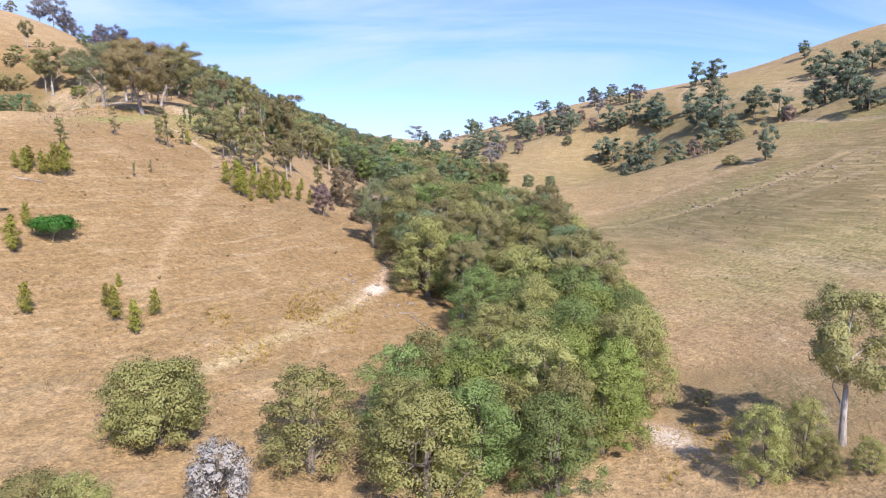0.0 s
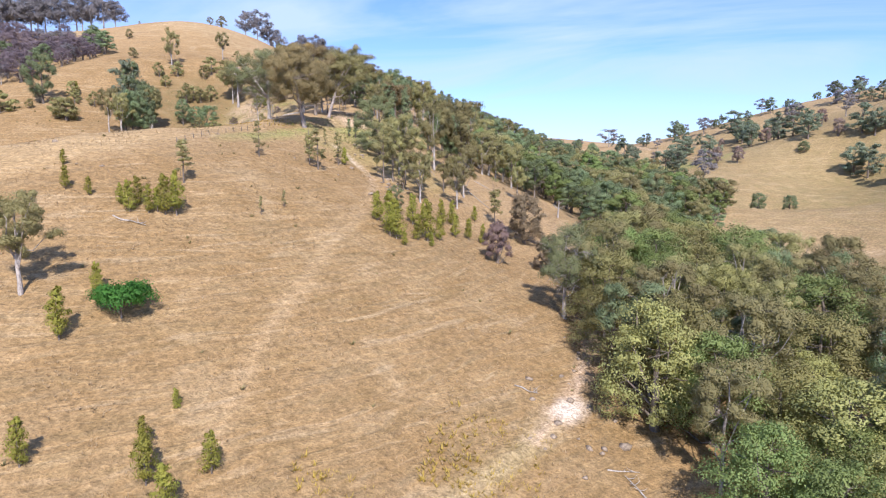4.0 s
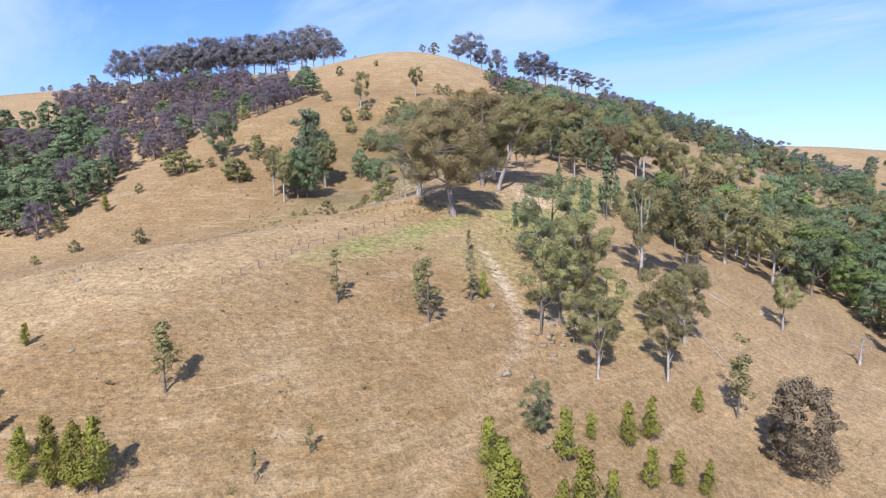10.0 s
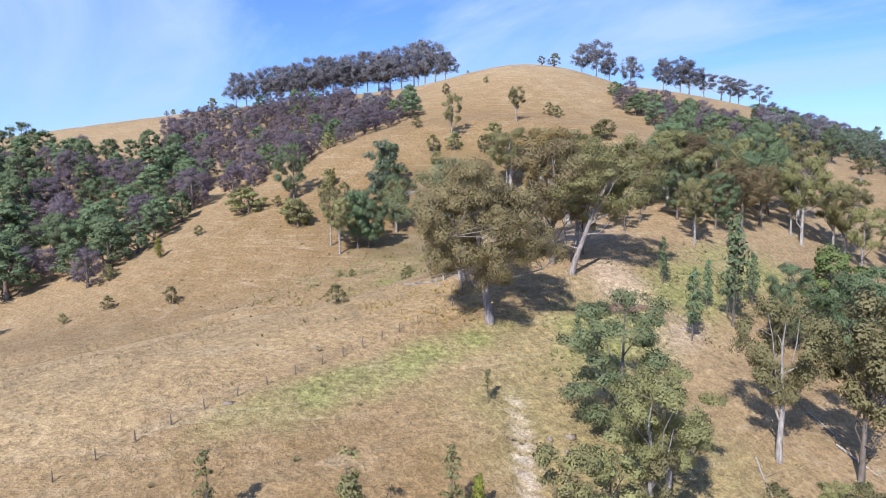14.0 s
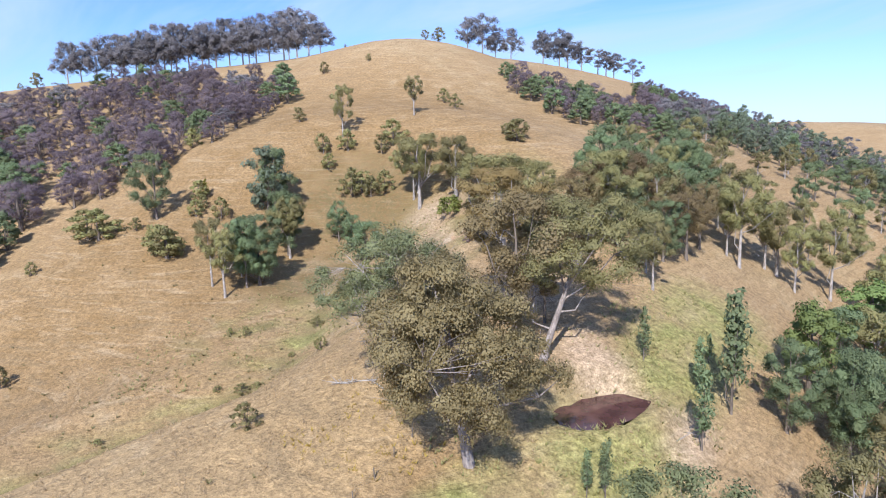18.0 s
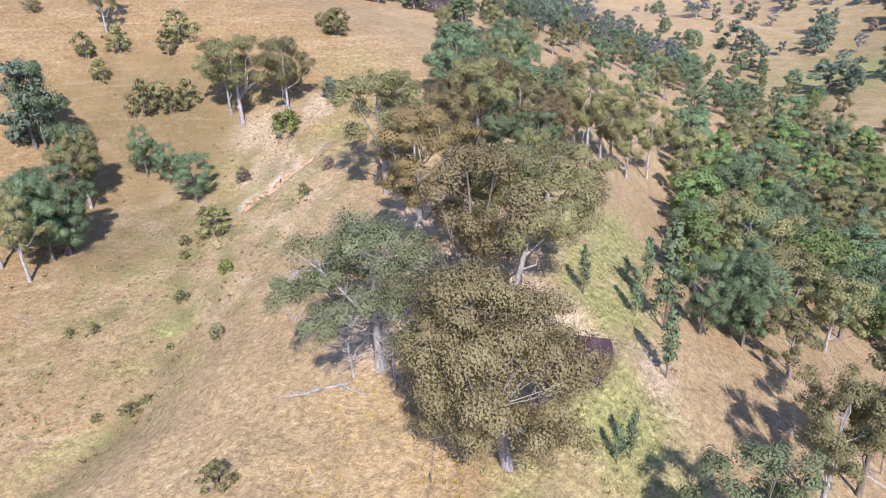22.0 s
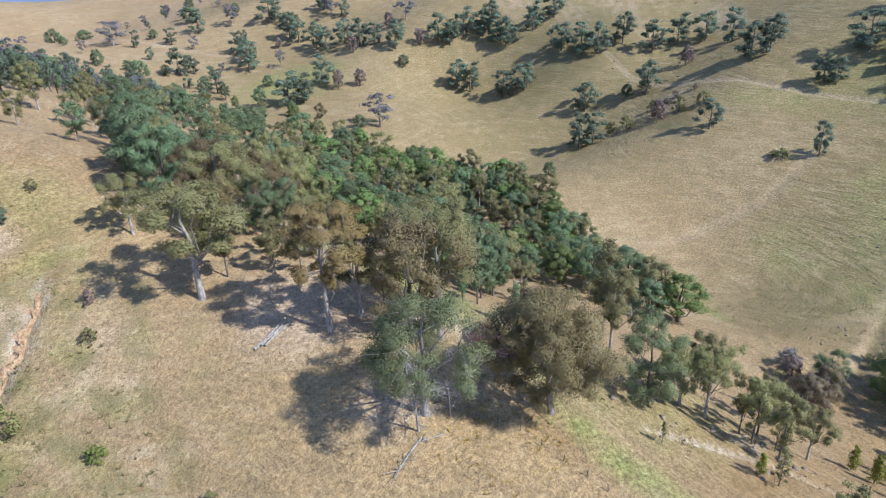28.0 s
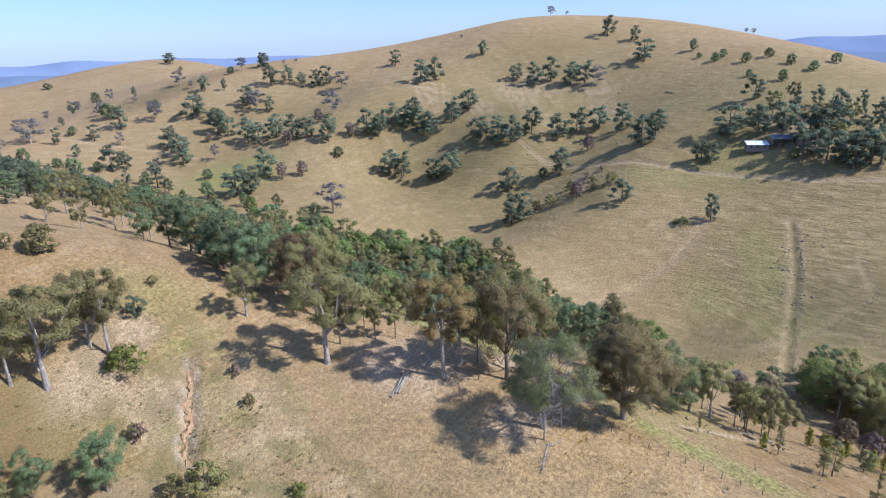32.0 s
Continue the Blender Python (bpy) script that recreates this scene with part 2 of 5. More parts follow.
M_PLUM = leafage("bare_twig_haze", (0.15, 0.105, 0.09), (0.32, 0.235, 0.20), 0.1)
M_MAUVE = leafage("mauve_leaf", (0.165, 0.128, 0.082), (0.370, 0.292, 0.185))
M_GHOST = leafage("pale_twigs", (0.22, 0.205, 0.18), (0.42, 0.395, 0.36), 0.1)
# bare purple-brown twigs, distance haze put in as a cooler, flatter tone
M_THICKET = leafage("hazed_thicket_twigs", (0.160, 0.126, 0.138), (0.268, 0.215, 0.232), 0.4)
# lilac cast of distant haze mixed into the leaf colour
M_HAZED = leafage("hazed_ridge_leaf", (0.135, 0.128, 0.138), (0.290, 0.275, 0.280), 0.3)
M_LEAFY = leafage("fresh_leaf", (0.128, 0.175, 0.057), (0.323, 0.397, 0.139))
M_SCRUB = leafage("scrub_leaf", (0.174, 0.166, 0.068), (0.427, 0.389, 0.174))
M_PALE = bark("pale_gum_bark", (0.18, 0.155, 0.14), (0.46, 0.415, 0.37))
M_ASH = bark("grey_gum_bark", (0.17, 0.14, 0.125), (0.38, 0.33, 0.295))
M_DARK = bark("dark_bark", (0.085, 0.068, 0.055), (0.24, 0.20, 0.165))
M_GREY = bark("weathered_grey_wood", (0.20, 0.175, 0.15), (0.44, 0.40, 0.35))

# ---- the lie of the land ----
# broad swells on three lattices, coarse to fine: each row runs west to east
BROAD = [
    (-150, (4.1, -1.2, -10.7, -15.5, -3.5, 6.0, 9.5, 5.4)),
    (40, (32.9, 8.9, 1.1, -3.0, -15.1, 20.3, 4.1, 13.2)),
    (230, (27.2, 46.1, -16.9, 30.0, 25.1, 30.7, 23.3, 14.1)),
    (420, (31.9, 49.1, 25.8, 31.3, -91.6, 66.4, 37.3, 33.8)),
    (610, (31.0, 54.8, 47.8, -28.3, 38.2, 39.9, 55.4, 19.9)),
    (800, (26.3, 36.9, 30.8, 19.9, 44.3, 24.6, 21.3, 18.1)),
    (990, (20.2, 23.1, 17.2, -38.0, 27.2, 6.9, 24.9, 4.9)),
    (1180, (10.8, 16.8, 57.4, 41.2, 27.4, 78.4, -20.0, 12.2)),
]
CLOSE = [
    (60, (-1.6, 3.3, -4.2, -1.5, -13.0, 4.4, -1.5, 0.3)),
    (132, (0.8, -3.9, 10.1, 5.7, -13.1, -13.1, -6.0, -0.1)),
    (204, (-10.6, 34.7, -39.1, 49.3, -21.0, 0.0, -8.4, 4.9)),
    (276, (2.7, 20.5, -30.1, 6.3, -8.4, -43.4, -26.0, 52.0)),
    (348, (0.6, 6.5, 5.2, -15.4, -3.9, -77.0, -145.8, -84.8)),
    (420, (22.5, 0.5, 4.8, 3.1, -3.4, 41.2, 72.0, 77.1)),
]
SPURS = [
    (150, (-8.6, -3.0, -1.6, 7.1, -5.7, -6.8)),
    (192, (0.8, -18.8, 4.8, 9.2, -13.9, -24.3)),
    (234, (-6.1, -0.4, 4.3, 17.0, -13.6, -15.7)),
    (276, (4.4, -15.4, 14.5, 11.3, -5.6, -6.2)),
    (318, (2.4, 13.0, 14.7, 6.7, -3.9, -1.1)),
]
EAST = [
    (280, (23.5, 30.5, -47.6, 9.4, 2.2, 4.1)),
    (344, (57.7, 119.6, 145.9, 41.9, -3.5, -1.3)),
    (408, (-40.4, -33.9, -55.0, 3.8, -0.0, -2.8)),
    (472, (11.1, -35.1, 8.7, -1.5, 1.2, -4.7)),
    (536, (16.7, 25.4, 26.0, 2.2, 5.1, 4.1)),
]


def lattice(rows, x0, step, width, shift):
    return np.array([(x0 + k * step + shift(y), y, width, h) for y, hs in rows for k, h in enumerate(hs)])


SWELLS = np.concatenate([
    lattice(CLOSE, -300, 70, 62, lambda y: 35 if round(y / 72) % 2 else 0),
    lattice(SPURS, -240, 42, 36, lambda y: 0),
    lattice(EAST, 60, 64, 58, lambda y: 0),
    lattice(BROAD, -620, 190, 175, lambda y: 0)])


def ridge_noise(x, y, scale, seed):
    """Smooth unevenness out of a few crossed waves."""
    rng = np.random.default_rng(seed)
    z = 0 * x
    for k in range(7):
        a, f, p = rng.uniform(0, 6.28), rng.uniform(0.6, 1.7) / scale, rng.uniform(0, 6.28)
        z = z + np.sin(f * 6.28 * (x * math.cos(a) + y * math.sin(a)) + p + 1.3 * np.sin(f * 2.1 * (y * math.cos(a) - x * math.sin(a)) + p))
    return z / 7


def along(x, y, path):
    """Distance to a line of points, and how far along it (0 to 1)."""
    best, where = np.full(np.shape(x), 1e9), np.zeros(np.shape(x))
    n = len(path) - 1
    for k in range(n):
        (ax, ay), (bx, by) = path[k][:2], path[k + 1][:2]
        dx, dy = bx - ax, by - ay
        s = np.clip(((x - ax) * dx + (y - ay) * dy) / (dx * dx + dy * dy), 0, 1)
        d = np.hypot(x - ax - s * dx, y - ay - s * dy)
        where = np.where(d < best, (k + s) / n, where)
        best = np.minimum(best, d)
    return best, where


POND = (-92.9, 228.6, 55.9)
FENCE = [(-112, 215), (-106, 207), (-104, 196), (-102, 183), (-100, 168), (-96, 150)]
WASH = [(-85, 200), (-79.7, 195.6), (-74.4, 191.5), (-67.3, 184.6), (-63.8, 178.8), (-62, 171), (-58.6, 159.3), (-57.1, 144.8), (-57.6, 136.7)]
TRACK = [(-58, 160), (-55.4, 149.6), (-54.2, 137), (-52.5, 130), (-49.7, 116.6), (-46.8, 104), (-44, 94)]
GUTTER = [(141, 223), (101, 211), (67, 205), (34, 199), (4, 194)]
CUT = [(-155, 281), (-157, 277), (-159.5, 274.5), (-160.5, 271), (-164, 268.5), (-166, 264)]
SWALE = [(-150, 286), (-166, 270), (-172, 252), (-160, 235), (-154, 223), (-152, 210), (-155, 200), (-157, 180), (-153, 150), (-150, 120)]
SLIP = [(-12, 146), (-12.5, 132), (-13.5, 122), (-16, 112)]
PAD = [(-14, 119), (-17, 109), (-23, 96), (-29, 84), (-34, 74)]
DRIVE = [(188, 430), (175, 392), (170, 336), (170, 293), (175, 253), (178, 221), (186, 195), (200, 165)]
LANE = [(-80, 800), (-52, 762), (-30, 752), (-4, 689), (24, 646), (40, 607)]
BENCHES = ([(30, 290), (58, 277), (95, 264), (130, 262)], [(28, 212), (43, 204), (62, 193), (95, 180), (120, 190)], [(62, 193), (66, 150), (73, 127), (78, 105)])


def bump(d, r):
    """1 on a line, falling softly to 0 at about twice r."""
    return np.exp(-(d / r) ** 2)


def shape_ground(x, y, z):
    # the stock dam: level floor, cut bank uphill, low wall downhill
    px, py, pz = POND
    u, v = (x - px) * 0.31 + (y - py) * 0.95, (x - px) * 0.95 - (y - py) * 0.31
    r = np.hypot(u / 1.42, v / 0.82)
    z = z + (pz - 0.7 - z) * np.clip(1 - (r - 4.9) / 2.6, 0, 1) ** 0.8
    z = np.maximum(z, np.where(r > 5.0, pz + 0.3 - 0.9 * np.maximum(0, r - 6.8), -1e3))
    z = z - 1.0 * bump(along(x, y, WASH)[0], 0.9) * (0.6 + 0.4 * np.sin(x * 1.7 + y))
    z = z - 1.0 * bump(along(x, y, GUTTER)[0] + 1.2 * ridge_noise(x, y, 9, 12), 1.5)
    z = z - 1.6 * bump(along(x, y, CUT)[0] + 0.9 * ridge_noise(x, y, 5, 6), 1.0)
    # the western gully, cut in behind the spur
    d, s = along(x, y, SWALE)
    d = d + 1.2 * ridge_noise(x, y, 15, 6)
    z = z - (0.6 + 4.2 * np.clip(3.2 * s - 0.7, 0, 1)) * np.clip(1 - np.abs(d) / 14, 0, 1) ** 1.3
    for line in BENCHES:
        z = z - 0.5 * bump(along(x, y, line)[0], 1.6)
    z = z - 0.35 * bump(along(x, y, DRIVE)[0], 1.8)
    # the eastern gully head, filled and rounded
    z = z + 13 * np.exp(-((x - 172) ** 2 + (y - 408) ** 2) / 2450) - 4 * np.exp(-((x - 195) ** 2 + (y - 345) ** 2) / 1568)
    # far country: a lower plain beyond the hills
    far = np.clip((np.hypot(x - 50, y - 350) - 900) / 900, 0, 1)
    return z - far * 95


def spot(x, y, cx, cy, rx, ry, turn=0.0):
    c, s = math.cos(radians(turn)), math.sin(radians(turn))
    u, v = ((x - cx) * c + (y - cy) * s) / rx, ((y - cy) * c - (x - cx) * s) / ry
    return np.clip(1.6 - 1.1 * np.hypot(u, v) + 0.35 * ridge_noise(x, y, 9, 8), 0, 1)


def ground_cover(x, y):
    green, bare, rank, dull, clay = 0 * x, 0 * x, 0 * x, 0 * x, 0 * x
    for args in ((-96.5, 190, 3.6, 20, 0), (-88, 222, 8, 14, 20), (-91, 250, 7, 16, 10), (-92, 270, 8, 14, 0), (19, 249, 7, 4, 60), (24, 258, 5, 4, 60), (10, 240, 10, 3, 60), 
                 (30, 560, 30, 30, 0)):
        green = np.maximum(green, 0.9 * spot(x, y, *args))
    for args in ((118, 236, 14, 5, 0), (-88, 212, 9, 12, 0), (-80, 200, 12, 10, 0), (-66, 205, 10, 14, 0), (190, 270, 30, 22, 0), (160, 300, 24, 10, 100), (70, 240, 20, 12, 40), (95, 222, 26, 10, 20), (60, 205, 14, 18, 0), (75, 130, 30, 20, 30), (-150, 300, 9, 14, 40), (-175, 282, 8, 12, 0)):
        green = np.maximum(green, 0.35 * spot(x, y, *args))
    green = np.maximum(green, 0.8 * bump(along(x, y, SWALE)[0] + 4 * ridge_noise(x, y, 16, 9), 6) * np.clip(0.45 + 1.5 * ridge_noise(x, y, 11, 5), 0, 1))
    for args in ((-97.5, 236, 4.5, 8, 60), (-83, 233, 2.5, 6, 10), (-172, 288, 8, 6, 20), (-160, 293, 5, 4, 0), (26, 72, 2.2, 4, 20), (-14, 119, 1.6, 2.4, 0), (-66, 191, 2, 3, 0),
                 (-118, 222, 7, 5, 0), (-120, 250, 10, 12, 20), (215, 235, 22, 14, 60)):
        bare = np.maximum(bare, 0.75 * spot(x, y, *args))
    d, s = along(x, y, WASH)
    bare = np.maximum(bare, 0.5 * bump(d, 0.6) * np.clip(1.3 - 1.5 * s, 0.25, 1))
    clay = np.maximum(clay, 0.7 * bump(d, 0.5 + 0.5 * ridge_noise(x, y, 5, 2)) * np.clip(1.6 - 2.6 * s, 0.0, 1) * np.clip(0.35 + 4 * s, 0, 1))
    clay = np.maximum(clay, spot(x, y, -13.2, 121, 1.5, 2.6, -20))
    bare = np.maximum(bare, bump(along(x, y, SLIP)[0], 0.9))
    clay = np.maximum(clay, 0.5 * bump(along(x, y, CUT)[0] - 1.3, 0.6) * (ridge_noise(x, y, 5, 23) > -0.05))
    clay = np.maximum(clay, 0.8 * spot(x, y, 26, 72, 1.6, 3.2, 20))
    green = np.maximum(green, 0.35 * bump(along(x, y, PAD)[0], 1.3))
    bare = np.maximum(bare, 0.3 * bump(along(x, y, PAD)[0], 1.0))
    bare = np.maximum(bare, 0.12 * bump(along(x, y, TRACK)[0], 0.8))
    bare = np.maximum(bare, 0.6 * bump(along(x, y, CUT)[0] + ridge_noise(x, y, 5, 24), 1.4))
    bare = np.maximum(bare, 0.6 * spot(x, y, -163, 277, 5, 8, 40))
    bare = np.maximum(bare, 0.6 * bump(along(x, y, DRIVE)[0] - 1.0, 0.8))
    bare = np.maximum(bare, 0.5 * bump(along(x, y, LANE)[0], 2.0))
    bare = np.maximum(bare, 0.3 * bump(along(x, y, GUTTER)[0] - 2.5, 1.5))
    for line in BENCHES:
        bare = np.maximum(bare, 0.25 * bump(along(x, y, line)[0] - 1.4, 1.4))
    for args in ((30, 222, 26, 18, 0), (75, 180, 35, 30, 0), (20, 180, 16, 10, 0), (-200, 285, 20, 18, 0), (-185, 255, 12, 16, 0), (40, 75, 10, 12, 0), (130, 330, 16, 8, 30), (190, 440, 45, 25, 0), (90, 760, 60, 25, 0)):
        rank = np.maximum(rank, 0.72 * spot(x, y, *args))
    rank = np.maximum(rank, 0.85 * bump(along(x, y, SWALE)[0] + 2.0 * ridge_noise(x, y, 8, 6), 2.4) * np.clip(0.6 + 1.2 * ridge_noise(x, y, 9, 7), 0, 1))
    rank = np.maximum(rank, 0.9 * bump(along(x, y, GUTTER)[0] + 1.2 * ridge_noise(x, y, 9, 12), 1.3))
    for args in ((0.7, 110, 205, 90, 70, 0), (0.8, 190, 420, 170, 150, 0), (0.85, 250, 250, 120, 120, 0), (0.55, 80, 560, 140, 130, 0)):
        dull = np.maximum(dull, args[0] * spot(x, y, *args[1:]))
    # weedy mottling of the western gully
    for args in ((-162, 265, 20, 40, 8), (-172, 235, 10, 20, 0)):
        patch = spot(x, y, *args) * np.clip(2.2 * ridge_noise(x, y, 13, 15) + 0.35, 0, 1)
        green = np.maximum(green, 0.42 * patch)
        rank = np.maximum(rank, 0.7 * patch * (ridge_noise(x, y, 6, 21) > 0))
    for args in ((235, 450, 40, 14, 60), (200, 520, 30, 14, 60), (154, 349, 12, 7, 40), (198, 459, 22, 12, 60), (270, 455, 24, 16, 60), (285, 410, 22, 14, 60), (254, 380, 20, 12, 60)):
        bare = np.maximum(bare, 0.7 * spot(x, y, *args) * np.clip(2 * ridge_noise(x, y, 10, 19) + 0.5, 0, 1))
    for args in ((-166, 280, 9, 12, 20), (-150, 262, 5, 8, 0), (-182, 262, 10, 12, 0)):
        bare = np.maximum(bare, 0.5 * spot(x, y, *args) * np.clip(2 * ridge_noise(x, y, 12, 18) + 0.4, 0, 1))
    warm, straw, ledges = 0 * x, 0 * x, 0 * x
    for args in ((1.0, 120, 190, 110, 80, 0), (0.8, 95, 110, 60, 60, 0), (0.55, 200, 330, 90, 90, 0), (0.35, -40, 110, 40, 60, 0)):
        ledges = np.maximum(ledges, args[0] * spot(x, y, *args[1:]))
    for args in ((-55, 125, 60, 66, 20), (-10, 110, 30, 40, 0), (-80, 120, 40, 50, 0), (-220, 245, 48, 90, 20), (-240, 330, 60, 70, 0), (-75, 165, 20, 30, 0), (-190, 300, 40, 40, 0), (-103, 203, 5, 6, 0), (-112, 213, 4, 5, 0)):
        warm = np.maximum(warm, spot(x, y, *args))
    for args in ((-112, 178, 9, 42, 6), (-124, 222, 14, 24, 10), (-108, 150, 8, 20, 0)):
        straw = np.maximum(straw, 0.55 * spot(x, y, *args))
    straw = np.maximum(straw, 0.3 * bump(along(x, y, WASH)[0], 0.8))
    straw = np.maximum(straw, 0.5 * bump(along(x, y, PAD)[0], 1.0))
    straw = np.maximum(straw, 0.3 * bump(along(x, y, TRACK)[0], 1.0))
    side = np.interp(y, (120, 150, 180, 200, 210, 223, 235), (-150, -153, -157, -155, -152, -154, -160))
    straw = np.maximum(straw, 0.55 * np.clip((x - side) / 4, 0, 1) * np.clip((-100 - x) / 6, 0, 1) * np.clip((226 - y) / 12, 0, 1) * np.clip((y - 110) / 20, 0, 1))
    warm = warm * (1 - straw)
    return {"ledges": np.clip(ledges, 0, 1), "warm": np.clip(warm, 0, 1), "straw": np.clip(straw, 0, 1), "clay": np.clip(clay, 0, 1), "dull": np.clip(dull, 0, 1), "green": np.clip(green, 0, 1), "bare": np.clip(bare, 0, 1), "rank": np.clip(rank, 0, 1)}


def lay(x, y):
    """Height of the bare ground."""
    x, y = np.asarray(x, float), np.asarray(y, float)
    z = np.full(x.shape, 20.0)
    for cx, cy, r, h in SWELLS:
        z = z + h * np.exp(-0.8 * ((x - cx) ** 2 + (y - cy) ** 2) / r ** 2)
    return shape_ground(x, y, z)


def height(x, y):
    return float(lay(np.array([x]), np.array([y]))[0])


def steps(core0, core1, fine, mid0, mid1, coarse, far0, far1):
    a = list(np.arange(core0, core1, fine))
    b = list(np.arange(core1, mid1, coarse))
    c = list(np.arange(mid0, core0, coarse))
    up_, lo_ = [mid1], [mid0]
    g = coarse
    while up_[-1] < far1:
        g *= 1.22
        up_.append(up_[-1] + g)
    g = coarse
    while lo_[-1] > far0:
        g *= 1.22
        lo_.append(lo_[-1] - g)
    return np.array(sorted(set(lo_ + c + a + b + up_)))


def build_ground():
    gx = steps(-265, 215, 1.3, -520, 420, 4.5, -4600, 4600)
    gy = steps(55, 395, 1.3, -60, 820, 4.5, -3000, 4700)
    X, Y = np.meshgrid(gx, gy)
    Z = lay(X, Y)
    near = np.clip(1.5 - np.hypot(X + 100, Y - 250) / 700, 0, 1)
    Z = Z + near * (0.35 * ridge_noise(X, Y, 14, 3) + 0.16 * ridge_noise(X, Y, 5, 4))
    verts = np.stack([X, Y, Z], -1).reshape(-1, 3)
    h, w = X.shape
    i = np.arange(h * w).reshape(h, w)
    faces = np.stack([i[:-1, :-1], i[:-1, 1:], i[1:, 1:], i[1:, :-1]], -1).reshape(-1, 4)
    me = quads("ground", verts, faces, M_GROUND)
    me.shade_smooth()
    cover = ground_cover(X.ravel(), Y.ravel())
    for name, value in cover.items():
        me.attributes.new(name, "FLOAT", "POINT").data.foreach_set("value", value.astype(np.float32))
    return tagged(new("ground", me), "rolling hillside pasture of dry golden grass", "ground", kind="structure")


def quads(name, verts, faces, mat):
    """A mesh of four-cornered (or three-cornered) faces straight from arrays."""
    me = bpy.data.meshes.new(name)
    k = faces.shape[1]
    me.vertices.add(len(verts)); me.vertices.foreach_set("co", np.asarray(verts, np.float32).ravel())
    me.loops.add(faces.size); me.loops.foreach_set("vertex_index", faces.astype(np.int32).ravel())
    me.polygons.add(len(faces))
    me.polygons.foreach_set("loop_start", np.arange(0, faces.size, k, dtype=np.int32))
    me.polygons.foreach_set("loop_total", np.full(len(faces), k, dtype=np.int32))
    me.materials.append(mat)
    me.update()
    me.validate()
    return me


ground = build_ground()

# ---- trees ----
def tube(points, radii, sides=6):
    """A tapered, bent round limb."""
    points = np.array(points, float)
    vs, fs = [], []
    for k, (p, r) in enumerate(zip(points, radii)):
        d = points[min(k + 1, len(points) - 1)] - points[max(k - 1, 0)]
        d = d / (np.linalg.norm(d) + 1e-9)
        u = np.cross(d, (0.31, 0.9, 0.2)); u /= np.linalg.norm(u)
        v = np.cross(d, u)
        a = np.arange(sides) * 2 * math.pi / sides
        vs.append(p + r * (np.cos(a)[:, None] * u + np.sin(a)[:, None] * v))
    for k in range(len(points) - 1):
        for j in range(sides):
            a, b = k * sides + j, k * sides + (j + 1) % sides
            fs.append((a, b, b + sides, a + sides))
    return np.concatenate(vs), np.array(fs)


def joined(pieces):
    vs, fs, n = [], [], 0
    for v, f in pieces:
        vs.append(v); fs.append(f + n); n += len(v)
    return np.concatenate(vs), np.concatenate(fs)


def foliage(rng, blobs, per, size, slim=0.5, hollow=0.3, hang=0.5):
    """Leaf sprays as small folded diamonds, gathered in tufts on each clump; hang turns the blades upright.
    Each blade is shaded as part of the rounded clump and crown that it grows on."""
    blobs = np.array(blobs, float)
    n, tufts_ = len(blobs) * per, 6
    which = np.repeat(np.arange(len(blobs)), per)
    out = rng.normal(size=(len(blobs), tufts_, 3)); out /= np.linalg.norm(out, axis=2, keepdims=True)
    out[:, :, 2] = np.where(out[:, :, 2] < -0.5, -out[:, :, 2], out[:, :, 2])
    reach = rng.uniform(0.35, 0.8, (len(blobs), tufts_, 1))
    girth = rng.uniform(0.4, 0.7, (len(blobs), tufts_))
    pick = rng.integers(0, tufts_, n)
    d = rng.normal(size=(n, 3)); d /= np.linalg.norm(d, axis=1, keepdims=True)
    rad = (hollow + (1 - hollow) * rng.random(n) ** 0.55) * girth[which, pick] * (1 + 0.5 * rng.random(n) ** 6)
    mid = (out * reach)[which, pick]
    off = mid + d * rad[:, None]
    c = blobs[which, :3] + off * blobs[which, 3:6]
    face = 0.45 * d + 0.9 * off + 0.3 * rng.normal(size=(n, 3))
    face[:, 2] *= 1 - hang * 0.3
    face /= np.linalg.norm(face, axis=1, keepdims=True)
    along_ = rng.normal(size=(n, 3)); along_[:, 2] -= 2 * hang
    s = along_ - face * np.sum(along_ * face, axis=1, keepdims=True); s /= np.linalg.norm(s, axis=1, keepdims=True)
    t = np.cross(face, s)
    ln = size * rng.uniform(0.6, 1.35, n)[:, None]
    w = ln * slim * rng.uniform(0.7, 1.2, n)[:, None]
    fold = face * ln * 0.18
    v = np.stack([c - s * ln, c - t * w + fold, c + s * ln, c + t * w + fold], 1).reshape(-1, 3)
    heart = blobs[:, :3].mean(axis=0)
    girth_ = np.abs(blobs[:, :3] - heart).max(axis=0) + blobs[:, 3:6].mean(axis=0)
    whole = (c - heart) / girth_
    lobe = off / (np.linalg.norm(off, axis=1, keepdims=True) + 1e-6)
    nrm = 0.7 * lobe + 0.45 * whole + 0.25 * face + (0, 0, 0.2)
    nrm = np.where(np.sum(nrm * face, axis=1, keepdims=True) < 0.05, face, nrm)
    nrm /= np.linalg.norm(nrm, axis=1, keepdims=True)
    return v, np.arange(4 * n).reshape(-1, 4), np.repeat(nrm, 4, axis=0)


